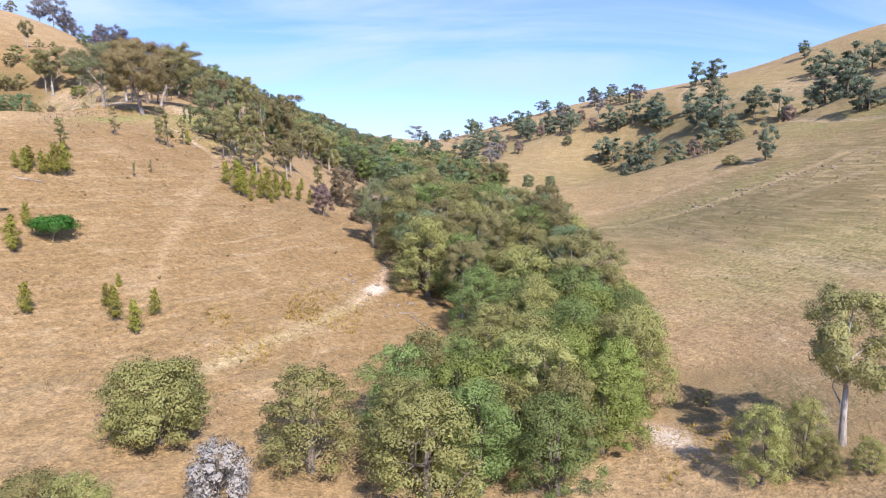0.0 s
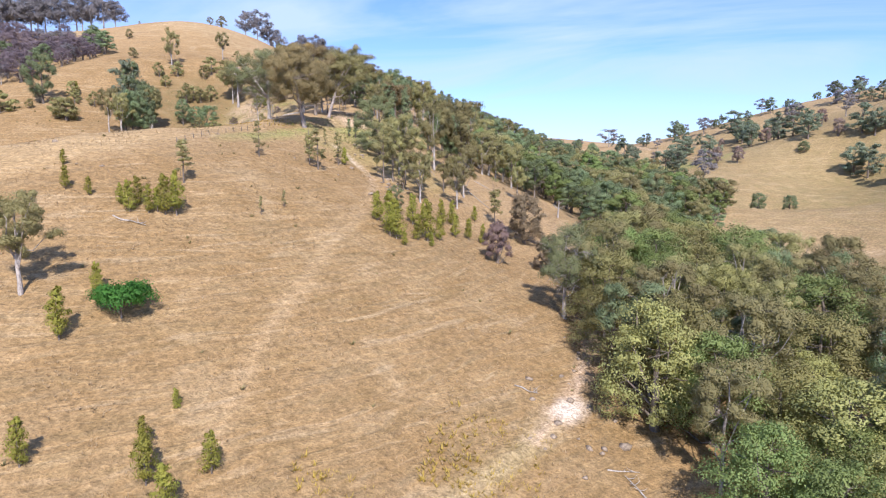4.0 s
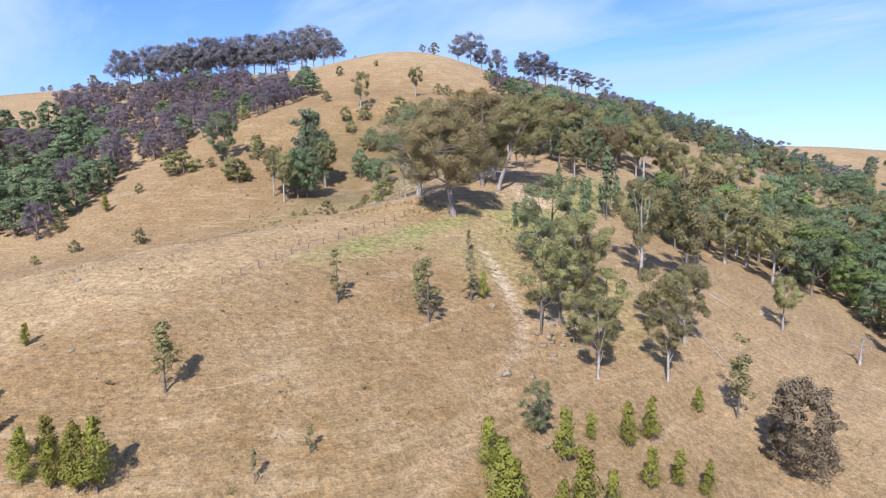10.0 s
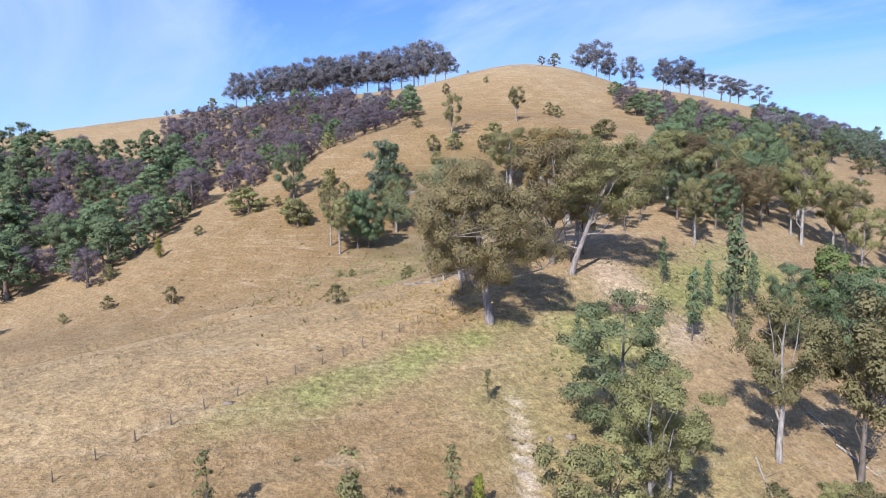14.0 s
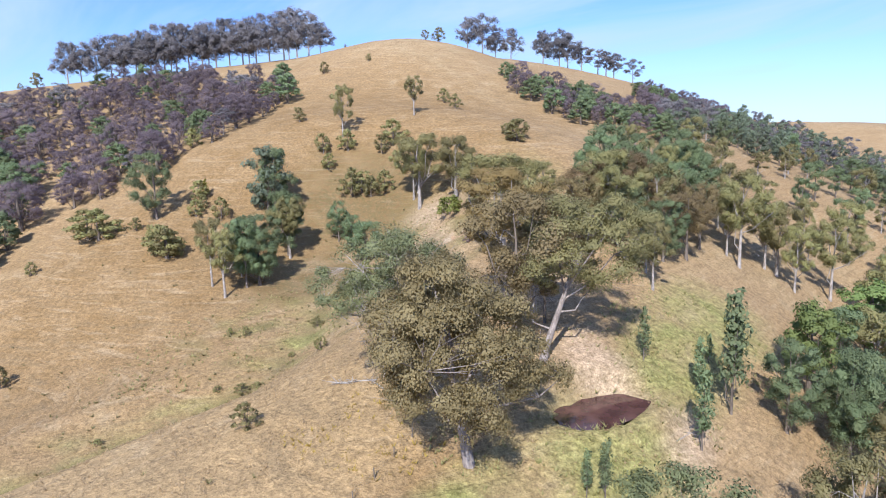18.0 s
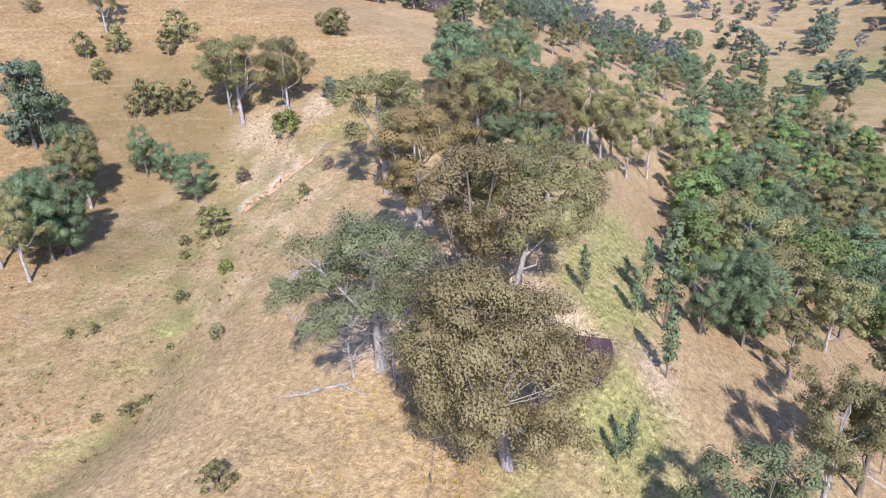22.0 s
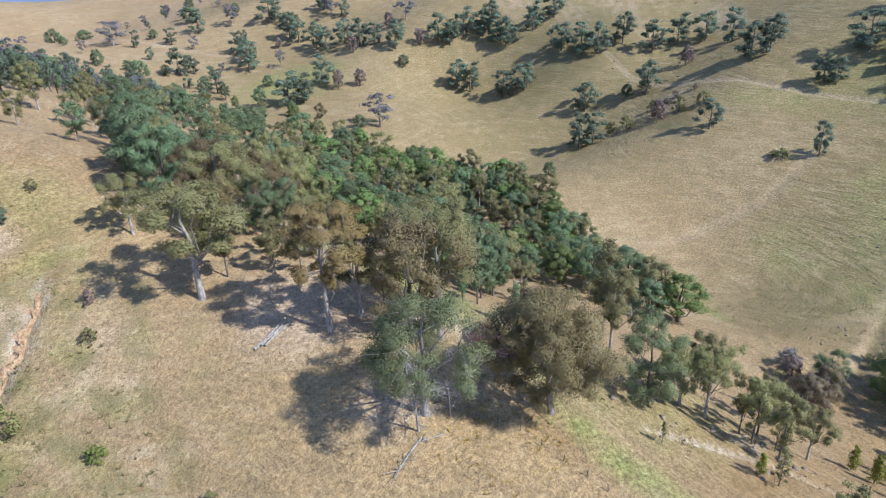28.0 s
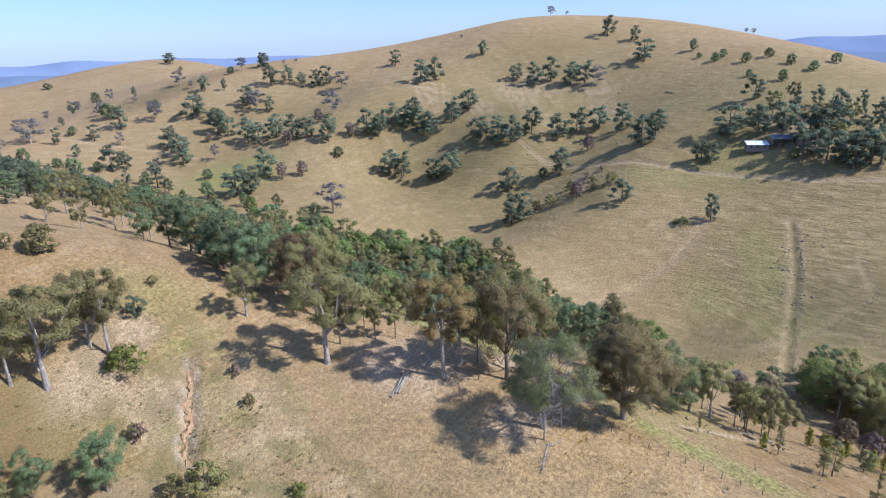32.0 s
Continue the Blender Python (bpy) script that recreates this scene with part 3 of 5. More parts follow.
def clumps(rng, n, h, low, spread, flat=0.8, size=0.3, waist=0.12):
    """Clumps gathered on a few rounded lobes, which are spread without tiers through an uneven, lopsided crown."""
    out, lobes, heavy, wave = [], [], rng.uniform(0, 6.28), rng.uniform(0, 6.28)
    count = max(8, round(n / 2.6))
    for k in range(count):
        best, room = None, -1
        for _ in range(9):
            s, a = rng.random() ** 0.85, rng.uniform(0, 6.28)
            girth = spread * max(0.2, math.sin(math.pi * (waist + 0.8 * s))) ** 0.7 * (1 + 0.2 * math.cos(a - heavy) + 0.14 * math.cos(3 * a - wave + 4 * s))
            r = girth * math.sqrt(rng.uniform(0.15, 1.0)) * 0.84
            p = np.array((r * math.cos(a), r * math.sin(a), low + (h - low) * (0.04 + 0.9 * s)))
            gap = min((np.linalg.norm((p - q) * (1, 1, 1.35)) for q in lobes), default=9)
            if gap > room:
                best, room = p, gap
        lobes.append(best)
    for k in range(n):
        c = lobes[k % count]
        big = spread * size * (1.1 if k % count % 3 else 1.5)
        a, lift = rng.uniform(0, 6.28), rng.uniform(-0.55, 0.8)
        reach = big * rng.uniform(0.4, 0.95) * math.sqrt(1 - 0.7 * lift * lift) * (0 if k < count else 1)
        p = c + np.array((reach * math.cos(a), reach * math.sin(a), big * lift * flat))
        br = spread * size * rng.uniform(0.7, 1.25)
        up_ = br * flat * rng.uniform(0.85, 1.15)
        out.append((p[0], p[1], max(min(p[2], h - up_ * 0.9), 0.5 * low + up_ * 0.6), br, br * rng.uniform(0.8, 1.15), up_))
    return out


def boughs(rng, blobs, h, fork, thick, lean=(0, 0), sides=6, twigs=0, mains=7):
    """Trunk, and limbs: a few main ones spread to clumps far apart, the rest branching off them."""
    cuts = (0, 0.12, 0.3, 0.5, 0.7, 0.86)
    sway = [np.array((lean[0] * s + rng.normal() * 0.012 * h * s, lean[1] * s + rng.normal() * 0.012 * h * s, h * s)) for s in cuts]
    sway[0][:] = (0, 0, -0.6)
    rr = [thick * 1.35, thick, thick * 0.82, thick * 0.6, thick * 0.36, thick * 0.16]
    trunk = tube(sway, rr, sides + 2)
    c = np.array([q[:3] for q in blobs])
    pick = [int(np.argmax(np.hypot(c[:, 0], c[:, 1])))]
    while len(pick) < min(mains, len(c)):
        far = np.min([np.linalg.norm(c - c[k], axis=1) for k in pick], axis=0)
        pick.append(int(np.argmax(far)))
    pieces, limbs, nodes = [], [], [(sway[k], rr[k]) for k in (3, 4, 5)]
    for k in pick:
        q = c[k]
        s = min(0.8, max(fork, 0.1) + 0.35 * rng.random()) * min(1, q[2] / (0.75 * h))
        p = np.array([np.interp(s, cuts, [w[i] for w in sway]) for i in range(3)])
        m1 = p + (q - p) * 0.35 + np.array((0, 0, -0.03 * h)) + rng.normal(size=3) * 0.025 * h
        m2 = p + (q - p) * 0.7 + rng.normal(size=3) * 0.025 * h
        r0 = thick * 0.5 * (1 - 0.55 * s)
        limbs.append(tube([p, m1, m2, q], [r0, r0 * 0.72, r0 * 0.45, r0 * 0.15], max(4, sides - 1)))
        nodes += [(m1, r0 * 0.72), (m2, r0 * 0.45), (q, r0 * 0.2)]
    for k in range(len(c)):
        if k in pick:
            continue
        q = c[k]
        p, r0 = min(nodes, key=lambda w: np.linalg.norm(w[0] - q) + 0.6 * max(0, w[0][2] - q[2]))
        r0 = min(r0 * 0.6, thick * 0.2)
        m = (p + q) / 2 + rng.normal(size=3) * 0.015 * h
        pieces.append(tube([p, m, q], [r0, r0 * 0.65, r0 * 0.2], 4))
        for _ in range(twigs):
            e = q + rng.normal(size=3) * blobs[k][3] * 0.7
            pieces.append(tube([m, (m + e) / 2 + rng.normal(size=3) * 0.1, e], [r0 * 0.5, r0 * 0.3, r0 * 0.08], 4))
    return trunk, pieces, limbs


PROTO = {}


# trees near enough for their main limbs to be told apart
LIMBED = ("gum_tree", "bronze_gum_tree", "green_gum_tree", "veteran_gum_tree", "leaning_gum_tree", "rusty_gum_tree", "spreading_gum_tree", "white_gum_tree")


def proto(kind, label, category, wood, leaf, bark_mat, leaf_mat):
    name = kind.split("/")[0]
    root = new(name)
    trunk, twigs, limbs = wood
    if name not in LIMBED:
        twigs, limbs = twigs + limbs, []
    trunk_ob = None
    for nm, (v, f), mat in (("trunk", trunk, bark_mat), ("branchwork", joined(twigs), bark_mat), ("crown", leaf[:2], leaf_mat), *[("limb", q, bark_mat) for q in limbs]):
        ob = new(nm, quads(nm, v, f, mat))
        if nm == "crown":
            ob.data.attributes.new("custom_normal", "FLOAT_VECTOR", "POINT").data.foreach_set("vector", leaf[2].astype(np.float32).ravel())
        ob.parent = trunk_ob if nm == "limb" else root
        if nm == "trunk":
            trunk_ob = ob
        if nm != "crown":
            ob.data.shade_smooth()
        if nm == "branchwork":
            tagged(ob, kind="stuff")
    tagged(root, label, category)
    PROTO[kind] = root


def make_gum(kind, seed, label, leaf_mat, h=20, spread=7, n=22, per=120, leaf=0.42, low=0.4, thick=0.42, lean=(0, 0), bark_mat=None, size=0.3, flat=0.82, twigs=2, waist=0.12, fork=0.25, slim=0.44):
    rng = np.random.default_rng(seed)
    bl = clumps(rng, n, h, low * h, spread, flat, size, waist)
    bl = [(x + lean[0] * z / h, y + lean[1] * z / h, z, a, b, c) for x, y, z, a, b, c in bl]
    wood = boughs(rng, bl, h, fork, thick, lean, twigs=twigs)
    proto(kind, label, "tree", wood, foliage(rng, bl, per, leaf, slim, hang=0.7), bark_mat or M_PALE, leaf_mat)


def make_spire(kind, seed, label, leaf_mat, h=6, spread=1.3, n=12, per=70, leaf=0.25, low=0.12, thick=0.1, sharp=1.0, bark_mat=None):
    """Upright young tree, clumps stacked round the stem."""
    rng = np.random.default_rng(seed)
    bl = []
    for k in range(n):
        s = (k + 0.5) / n
        z = h * (low + (1 - low) * s * 0.97)
        r = spread * (math.sin(min(1, s * 2.2 + 0.35) * 1.57)) * (1 - s ** 1.6 * sharp) + 0.12 * spread
        a = 2.4 * k + rng.uniform(-0.4, 0.4)
        o = r * rng.uniform(0.25, 0.55)
        q = r * rng.uniform(0.6, 0.9)
        bl.append((o * math.cos(a), o * math.sin(a), z, q, q, max(h / n * 1.3, q * 0.9)))
    wood = boughs(rng, bl, h, 0.1, thick, sides=5)
    proto(kind, label, "tree", wood, foliage(rng, bl, per, leaf), bark_mat or M_DARK, leaf_mat)


def make_wisp(kind, seed, label, leaf_mat, h=9, n=16, per=34, leaf=0.3, spread=1.5, bark_mat=None):
    """Thin sapling with tufts scattered up a bare stem."""
    rng = np.random.default_rng(seed)
    bl = []
    for k in range(n):
        s = rng.uniform(0.3, 1)
        r = spread * rng.uniform(0.25, 1) * (1.15 - 0.75 * s)
        a = rng.uniform(0, 6.28)
        q = spread * rng.uniform(0.25, 0.5)
        bl.append((r * math.cos(a), r * math.sin(a), h * s - q * 0.4, q, q, q * 0.7))
    wood = boughs(rng, bl, h, 0.2, 0.11, sides=5)
    proto(kind, label, "tree", wood, foliage(rng, bl, per, leaf), bark_mat or M_DARK, leaf_mat)


def make_dome(kind, seed, label, leaf_mat, h=6, spread=3.2, n=20, per=90, leaf=0.3, category="bush", low=0.12, lump=0.3, slim=0.5):
    """Dense rounded crown that comes down to the ground."""
    rng = np.random.default_rng(seed)
    bl, heavy = [], rng.uniform(0, 6.28)
    for k in range(n):
        s = (k + 0.5) / n
        a = 2.4 * k + rng.uniform(-0.4, 0.4)
        z = h * (low + (0.88 - low) * s) + rng.normal() * 0.02 * h
        r = spread * math.sqrt(max(0.04, 1 - ((s - 0.3) / 0.74) ** 2)) * rng.uniform(0.45, 0.85) * (1 + 0.18 * math.cos(a - heavy))
        q = spread * lump * rng.uniform(0.6, 1.4)
        bl.append((r * math.cos(a), r * math.sin(a), max(z, q * 0.7), q, q, q * rng.uniform(0.65, 0.95)))
    bl.append((0, 0, h * 0.86, spread * 0.3, spread * 0.3, h * 0.12))
    wood = boughs(rng, bl, h * 0.9, 0.1, 0.03 * h, sides=5)
    proto(kind, label, category, wood, foliage(rng, bl, per, leaf, slim), M_DARK, leaf_mat)

NOMINAL, VARIANTS = {}, {}


def kinds(kind, count, h, make, **how):
    """Several differently grown prototypes of one kind."""
    for k in range(count):
        key = f"{kind}/{k}"
        make(key, 100 + 17 * k + len(PROTO) * 3, h=h, **how)
        NOMINAL[key] = h
    VARIANTS[kind] = count


kinds("gum_tree", 4, 18, make_gum, label="tall gum tree with pale trunk and open olive crown", leaf_mat=M_GUM, spread=5.4, n=42, per=600, leaf=0.118, low=0.4, thick=0.32, size=0.25, slim=0.62, flat=1.05)
kinds("bronze_gum_tree", 3, 18, make_gum, label="gum tree with a bronze-olive crown", leaf_mat=M_BROWN, spread=6.0, n=44, per=600, leaf=0.118, low=0.36, thick=0.34, size=0.25, bark_mat=M_DARK, slim=0.62, flat=1.05)
kinds("green_gum_tree", 4, 16, make_gum, label="dense dark green gum tree", leaf_mat=M_GREEN, spread=5.0, n=46, per=600, leaf=0.118, low=0.16, thick=0.3, size=0.27,  bark_mat=M_DARK, slim=0.62, flat=1.05)
kinds("veteran_gum_tree", 1, 23, make_gum, label="huge old gum with broad bronze crown beside the dam", leaf_mat=M_BROWN, spread=10.6, n=150, per=900, leaf=0.12, low=0.3, thick=0.56, size=0.2, flat=0.8, twigs=2, waist=0.26, bark_mat=M_ASH, slim=0.62, lean=(-4.2, -1.2))
kinds("leaning_gum_tree", 1, 22, make_gum, label="gum leaning on forked pale limbs over the dam bank", leaf_mat=M_GUM, spread=7.6, n=64, per=700, leaf=0.12, low=0.4, thick=0.38, size=0.25, lean=(6.5, 1.5), fork=0.3, twigs=3, bark_mat=M_ASH, slim=0.6)
kinds("rusty_gum_tree", 1, 22, make_gum, label="tall straight gum with rust-tinged crown and pale trunk", leaf_mat=M_RUST, spread=6.4, n=60, per=700, leaf=0.118, low=0.42, thick=0.36, size=0.22, fork=0.4, slim=0.6)
kinds("spreading_gum_tree", 1, 20, make_gum, label="low spreading gum with bare white lower branches", leaf_mat=M_DUSK, spread=8.6, n=62, per=800, leaf=0.108, low=0.32, thick=0.46, size=0.24, twigs=14, waist=0.25, slim=0.6, flat=0.95)
kinds("slim_gum_tree", 3, 14, make_gum, label="slim dark-stemmed gum tree", leaf_mat=M_GUM, spread=2.9, n=26, per=320, leaf=0.126, low=0.35, thick=0.17, size=0.34, bark_mat=M_DARK, slim=0.6, flat=1.05)
kinds("white_gum_tree", 1, 16, make_gum, label="gum with bright white trunk and thin crown", leaf_mat=M_GUM, spread=3.8, n=20, per=288, leaf=0.151, low=0.4, thick=0.3, size=0.28, slim=0.6)
kinds("young_gum_tree", 2, 16, make_gum, label="bushy young gum leafed nearly to the ground", leaf_mat=M_DUSK, spread=4.8, n=60, per=480, leaf=0.11, low=0.08, thick=0.24, size=0.26, flat=0.9, bark_mat=M_DARK, slim=0.6)
kinds("young_pine", 4, 6, make_spire, label="young upright yellow-green conifer on the slope", leaf_mat=M_OAK, n=16, per=150, leaf=0.13, spread=1.4, sharp=0.8)
kinds("sapling_gum", 4, 9, make_wisp, label="thin sapling gum with tufted leaves", leaf_mat=M_GUM, per=80, n=26, leaf=0.14)
kinds("dark_sapling", 3, 9, make_spire, label="narrow dark young gum above the creek", leaf_mat=M_GREEN, spread=1.3, n=16, per=60, leaf=0.2, low=0.25, sharp=0.7)
kinds("bronze_bush", 2, 11, make_dome, label="dense rounded bronze bush leafed to the ground", leaf_mat=M_MAUVE, spread=4.6, n=50, per=390, leaf=0.131, category="bush", lump=0.24, slim=0.6)
kinds("round_bush", 3, 6, make_dome, label="dark green rounded bush in dry pasture", leaf_mat=M_GREEN, n=24, per=130, leaf=0.2)
kinds("scrub_bush", 3, 4, make_dome, label="straggly grey-olive scrub bush", leaf_mat=M_SCRUB, spread=1.9, n=16, per=90, leaf=0.15)
kinds("twiggy_tree", 3, 11, make_dome, label="leafless purple-brown twiggy tree", leaf_mat=M_PLUM, spread=4.0, n=30, per=200, leaf=0.42, category="tree", low=0.2, slim=0.12)
kinds("lime_bush", 2, 4, make_dome, label="bright lime-green leafy shrub", leaf_mat=M_LIME, spread=2.8, n=20, per=70, leaf=0.22)
kinds("reddish_bush", 1, 3, make_dome, label="small dull red leafy shrub", leaf_mat=M_PLUM, spread=1.6, n=12, per=50, leaf=0.18)
kinds("ghost_bush", 1, 6, make_dome, label="pale grey leafless twiggy bush beside the creek", leaf_mat=M_GHOST, spread=3.4, n=40, per=200, leaf=0.12)
kinds("shade_tree", 1, 4, make_dome, label="low broad bright green shade tree", leaf_mat=M_FIG, spread=4.3, n=40, per=180, leaf=0.15, category="tree", low=0.5, lump=0.26)
kinds("creek_tree", 3, 14, make_dome, label="dense creek-side tree with billowing green crown", leaf_mat=M_LEAFY, spread=5.6, n=62, per=330, leaf=0.113, category="tree", low=0.12, lump=0.29, slim=0.6)
kinds("lime_creek_tree", 2, 13, make_dome, label="yellow-green rainforest tree in the creek bed", leaf_mat=M_LIME, spread=5.0, n=62, per=330, leaf=0.113, category="tree", low=0.12, lump=0.29, slim=0.6)
kinds("olive_creek_tree", 3, 14, make_dome, label="olive-green tree crowding the creek", leaf_mat=M_OLIVE, spread=5.4, n=62, per=330, leaf=0.113, category="tree", low=0.12, lump=0.29, slim=0.6)
kinds("upper_creek_tree", 4, 14, make_dome, label="dark leafy tree of the upper creek wood", leaf_mat=M_GREEN, spread=4.9, n=30, per=330, leaf=0.178, category="tree", low=0.25, lump=0.28, slim=0.68)
kinds("flank_gum_tree", 4, 16, make_gum, label="dark green gum of the wooded flank", leaf_mat=M_GREEN, spread=5.2, n=30, per=330, leaf=0.178, low=0.25, thick=0.3, size=0.29,  twigs=0, bark_mat=M_DARK, slim=0.68, flat=1.05)
kinds("flank_leafy_tree", 3, 13, make_dome, label="fresh green leafy tree on the wooded flank", leaf_mat=M_LEAFY, spread=4.6, n=28, per=330, leaf=0.178, category="tree", low=0.25, lump=0.28, slim=0.68)
kinds("flank_olive_gum", 3, 17, make_gum, label="olive gum with pale stem on the wooded flank", leaf_mat=M_GUM, spread=5.2, n=30, per=330, leaf=0.178, low=0.3, thick=0.3, size=0.28, twigs=0, slim=0.68, flat=1.05)
kinds("big_bush", 1, 9, make_dome, label="large dense olive-green rounded bush", leaf_mat=M_OLIVE, spread=5.6, n=64, per=528, leaf=0.118, lump=0.28, slim=0.6)
kinds("umbrella_gum", 4, 22, make_gum, label="tall umbrella-crowned gum on the skyline", leaf_mat=M_HAZED, spread=7.6, n=64, per=130, leaf=0.27, low=0.27, thick=0.3, size=0.25, flat=1.1, twigs=0, waist=0.32, slim=0.6, fork=0.3, bark_mat=M_PALE)
kinds("hill_gum_tree", 5, 16, make_gum, label="grey-green gum on the far pasture hill", leaf_mat=M_HILL, spread=4.5, n=34, per=110, leaf=0.3, low=0.07, thick=0.3, size=0.31, flat=0.95, twigs=0, waist=0.2, bark_mat=M_DARK, slim=0.62)
kinds("hill_bronze_gum", 3, 18, make_gum, label="thin-crowned brown gum on the far hill", leaf_mat=M_HAZED, spread=5.8, n=34, per=100, leaf=0.29, low=0.25, thick=0.3, size=0.28, twigs=1, slim=0.6)
kinds("valley_tree", 4, 13, make_dome, label="dark green tree of the western gully wood", leaf_mat=M_GREEN, spread=4.6, n=30, per=162, leaf=0.257, category="tree", low=0.2, lump=0.27, slim=0.65)
kinds("thicket_tree", 4, 11, make_dome, label="bare purple-grey tree of the hillside thicket", leaf_mat=M_THICKET, spread=3.8, n=26, per=190, leaf=0.42, category="tree", low=0.2, slim=0.075, lump=0.32)

STANDING = []


def stand(kind, x, y, h, wide=1.0, group="", label="", turn=None):
    """Plant one tree of a kind; the variant follows from the count."""
    key = f"{kind}/{len(STANDING) % VARIANTS[kind]}"
    STANDING.append((x, y))
    s = h / NOMINAL[key]
    a = (len(STANDING) * 137.5) % 360 if turn is None else turn
    m = pose(x, y, height(x, y) - 0.1, 0, 0, a) @ Matrix.Diagonal((s * wide, s * wide, s, 1))
    ob = copy_thing(PROTO[key], m)
    return tagged(ob, label, group=group)


def inside(x, y, poly):
    odd = False
    for (ax, ay), (bx, by) in zip(poly, poly[1:] + poly[:1]):
        if (ay > y) != (by > y) and x < (bx - ax) * (y - ay) / (by - ay) + ax:
            odd = not odd
    return odd


def wood(poly, gap, menu, lo, hi, group, seed, most=280, clear=0.55, wide=1.0):
    """Trees scattered in an outline, no two closer than the gap. menu: kinds, each repeated by its share."""
    rng = random.Random(seed)
    xs, ys = [p[0] for p in poly], [p[1] for p in poly]
    got = []
    for _ in range(6000):
        x, y = rng.uniform(min(xs), max(xs)), rng.uniform(min(ys), max(ys))
        if not inside(x, y, poly) or any((x - a) ** 2 + (y - b) ** 2 < gap * gap for a, b in got):
            continue
        if any((x - a) ** 2 + (y - b) ** 2 < (clear * gap) ** 2 for a, b in STANDING):
            continue
        got.append((x, y))
        stand(rng.choice(menu), x, y, rng.uniform(lo, hi), wide * rng.uniform(0.85, 1.2), group)
        if len(got) >= most:
            break


# each row: place east and north, height, breadth
for x, y, h, wide in (
        (-101.6, 130.9, 2.8, 1), (-93.6, 124.0, 3.9, 1), (-89.0, 124.1, 3.1, 1), (-83.2, 124.5, 3.6, 1),
        (-81.2, 126.0, 4.7, 1), (-77.8, 126.3, 4.0, 1), (-76.5, 126.5, 6.3, 1), (-75.4, 127.7, 6.8, 1),
        (-65.7, 97.3, 5.9, 1), (-69.1, 105.9, 3.9, 1), (-54.8, 83.5, 4.5, 1), (-45.0, 87.0, 5.0, 1),
        (-41.3, 85.1, 4.9, 1), (-41.2, 90.7, 4.1, 1), (-48.8, 95.4, 2.3, 1), (-47.5, 89.6, 3.6, 1),
        (-78.4, 125.1, 4.6, 1), (-80.7, 123.6, 5.0, 1),
):
    stand("young_pine", x, y, h, wide, "young trees on the west slope")
for x, y, h, wide in (
        (-82.0, 137.5, 7.7, 1.5), (-74.2, 171.3, 9.2, 1.3), (-40.1, 197.5, 12.0, 1), (-65.9, 143.6, 3.2, 1),
        (-66.7, 137.8, 3.3, 1),
):
    stand("sapling_gum", x, y, h, wide, "young trees on the west slope")
for x, y, h, wide in (
        (-53.8, 156.8, 5.8, 1), (-49.5, 152.8, 8.2, 1), (-48.2, 152.7, 7.4, 1), (-46.0, 151.2, 3.2, 1),
        (-49.8, 165.5, 6.2, 1), (-49.8, 171.8, 3.7, 1), (-45.6, 157.1, 5.1, 1), (-44.5, 159.5, 8.1, 1),
        (-43.3, 163.4, 4.9, 1), (-42.9, 157.3, 2.8, 1), (-46.8, 175.4, 5.7, 1), (-45.6, 179.5, 5.7, 1),
        (-42.4, 171.3, 5.0, 1), (-40.6, 175.0, 4.6, 1), (-38.0, 177.1, 4.4, 1), (-44.0, 192.8, 3.8, 1),
):
    stand("young_pine", x, y, h, wide, "patch of young conifers")
for x, y, h, wide in (
        (-53.8, 166.8, 6.1, 1),
):
    stand("young_gum_tree", x, y, h, wide, "patch of young conifers")
for x, y, h, wide in (
        (-32.3, 166.6, 8.9, 1),
):
    stand("twiggy_tree", x, y, h, wide, "bushes at the foot of the slope")
for x, y, h, wide in (
        (-32.0, 193.7, 12.7, 1), (-23.4, 173.0, 8.1, 1), (-14.2, 195.5, 10.7, 1),
):
    stand("bronze_bush", x, y, h, wide, "bushes at the foot of the slope")
for x, y, h, wide in (
        (-51.0, 207.8, 13.4, 1), (-49.1, 195.2, 11.5, 1), (-54.9, 184.4, 11.7, 1), (-42.1, 236.9, 10.7, 1),
        (-66.8, 203.8, 14.0, 1.2), (-64.0, 222.0, 19.2, 1), (-54.5, 212.9, 9.0, 1),
):
    stand("gum_tree", x, y, h, wide, "trees on the spur")
for x, y, h, wide in (
        (-83.8, 163.2, 7.7, 1), (-77.1, 172.7, 9.3, 1), (-74.6, 181.8, 8.0, 1), (-85.5, 195.9, 4.3, 1),
):
    stand("sapling_gum", x, y, h, wide, "trees on the spur")
for x, y, h, wide in (
        (-74.4, 184.8, 4.4, 1),
):
    stand("young_pine", x, y, h, wide, "trees on the spur")
for x, y, h, wide in (
        (-98.4, 208.0, 23.3, 1),
):
    stand("veteran_gum_tree", x, y, h, wide, "trees on the spur", turn=0)
for x, y, h, wide in (
        (-74.4, 206.1, 17.1, 1.2),
):
    stand("young_gum_tree", x, y, h, wide, "trees on the spur")
for x, y, h, wide in (
        (-68.6, 254.4, 15.8, 1), (-66.3, 273.2, 13.7, 1),
):
    stand("green_gum_tree", x, y, h, wide, "trees on the spur")
for x, y, h, wide in (
        (-102.6, 230.1, 23.1, 1.2),
):
    stand("leaning_gum_tree", x, y, h, wide, "gums round the dam", turn=40)
for x, y, h, wide in (
        (-117.9, 241.2, 23.3, 1.2),
):
    stand("rusty_gum_tree", x, y, h, wide, "gums round the dam")
for x, y, h, wide in (
        (-131.9, 263.3, 22.0, 1.5), (-118.7, 284.1, 18.5, 1.4), (-136.5, 286.3, 12.8, 1.2), (-105.2, 323.6, 18.3, 1.2),
        (-92.4, 320.3, 17.1, 1.2),
):
    stand("gum_tree", x, y, h, wide, "gums round the dam")
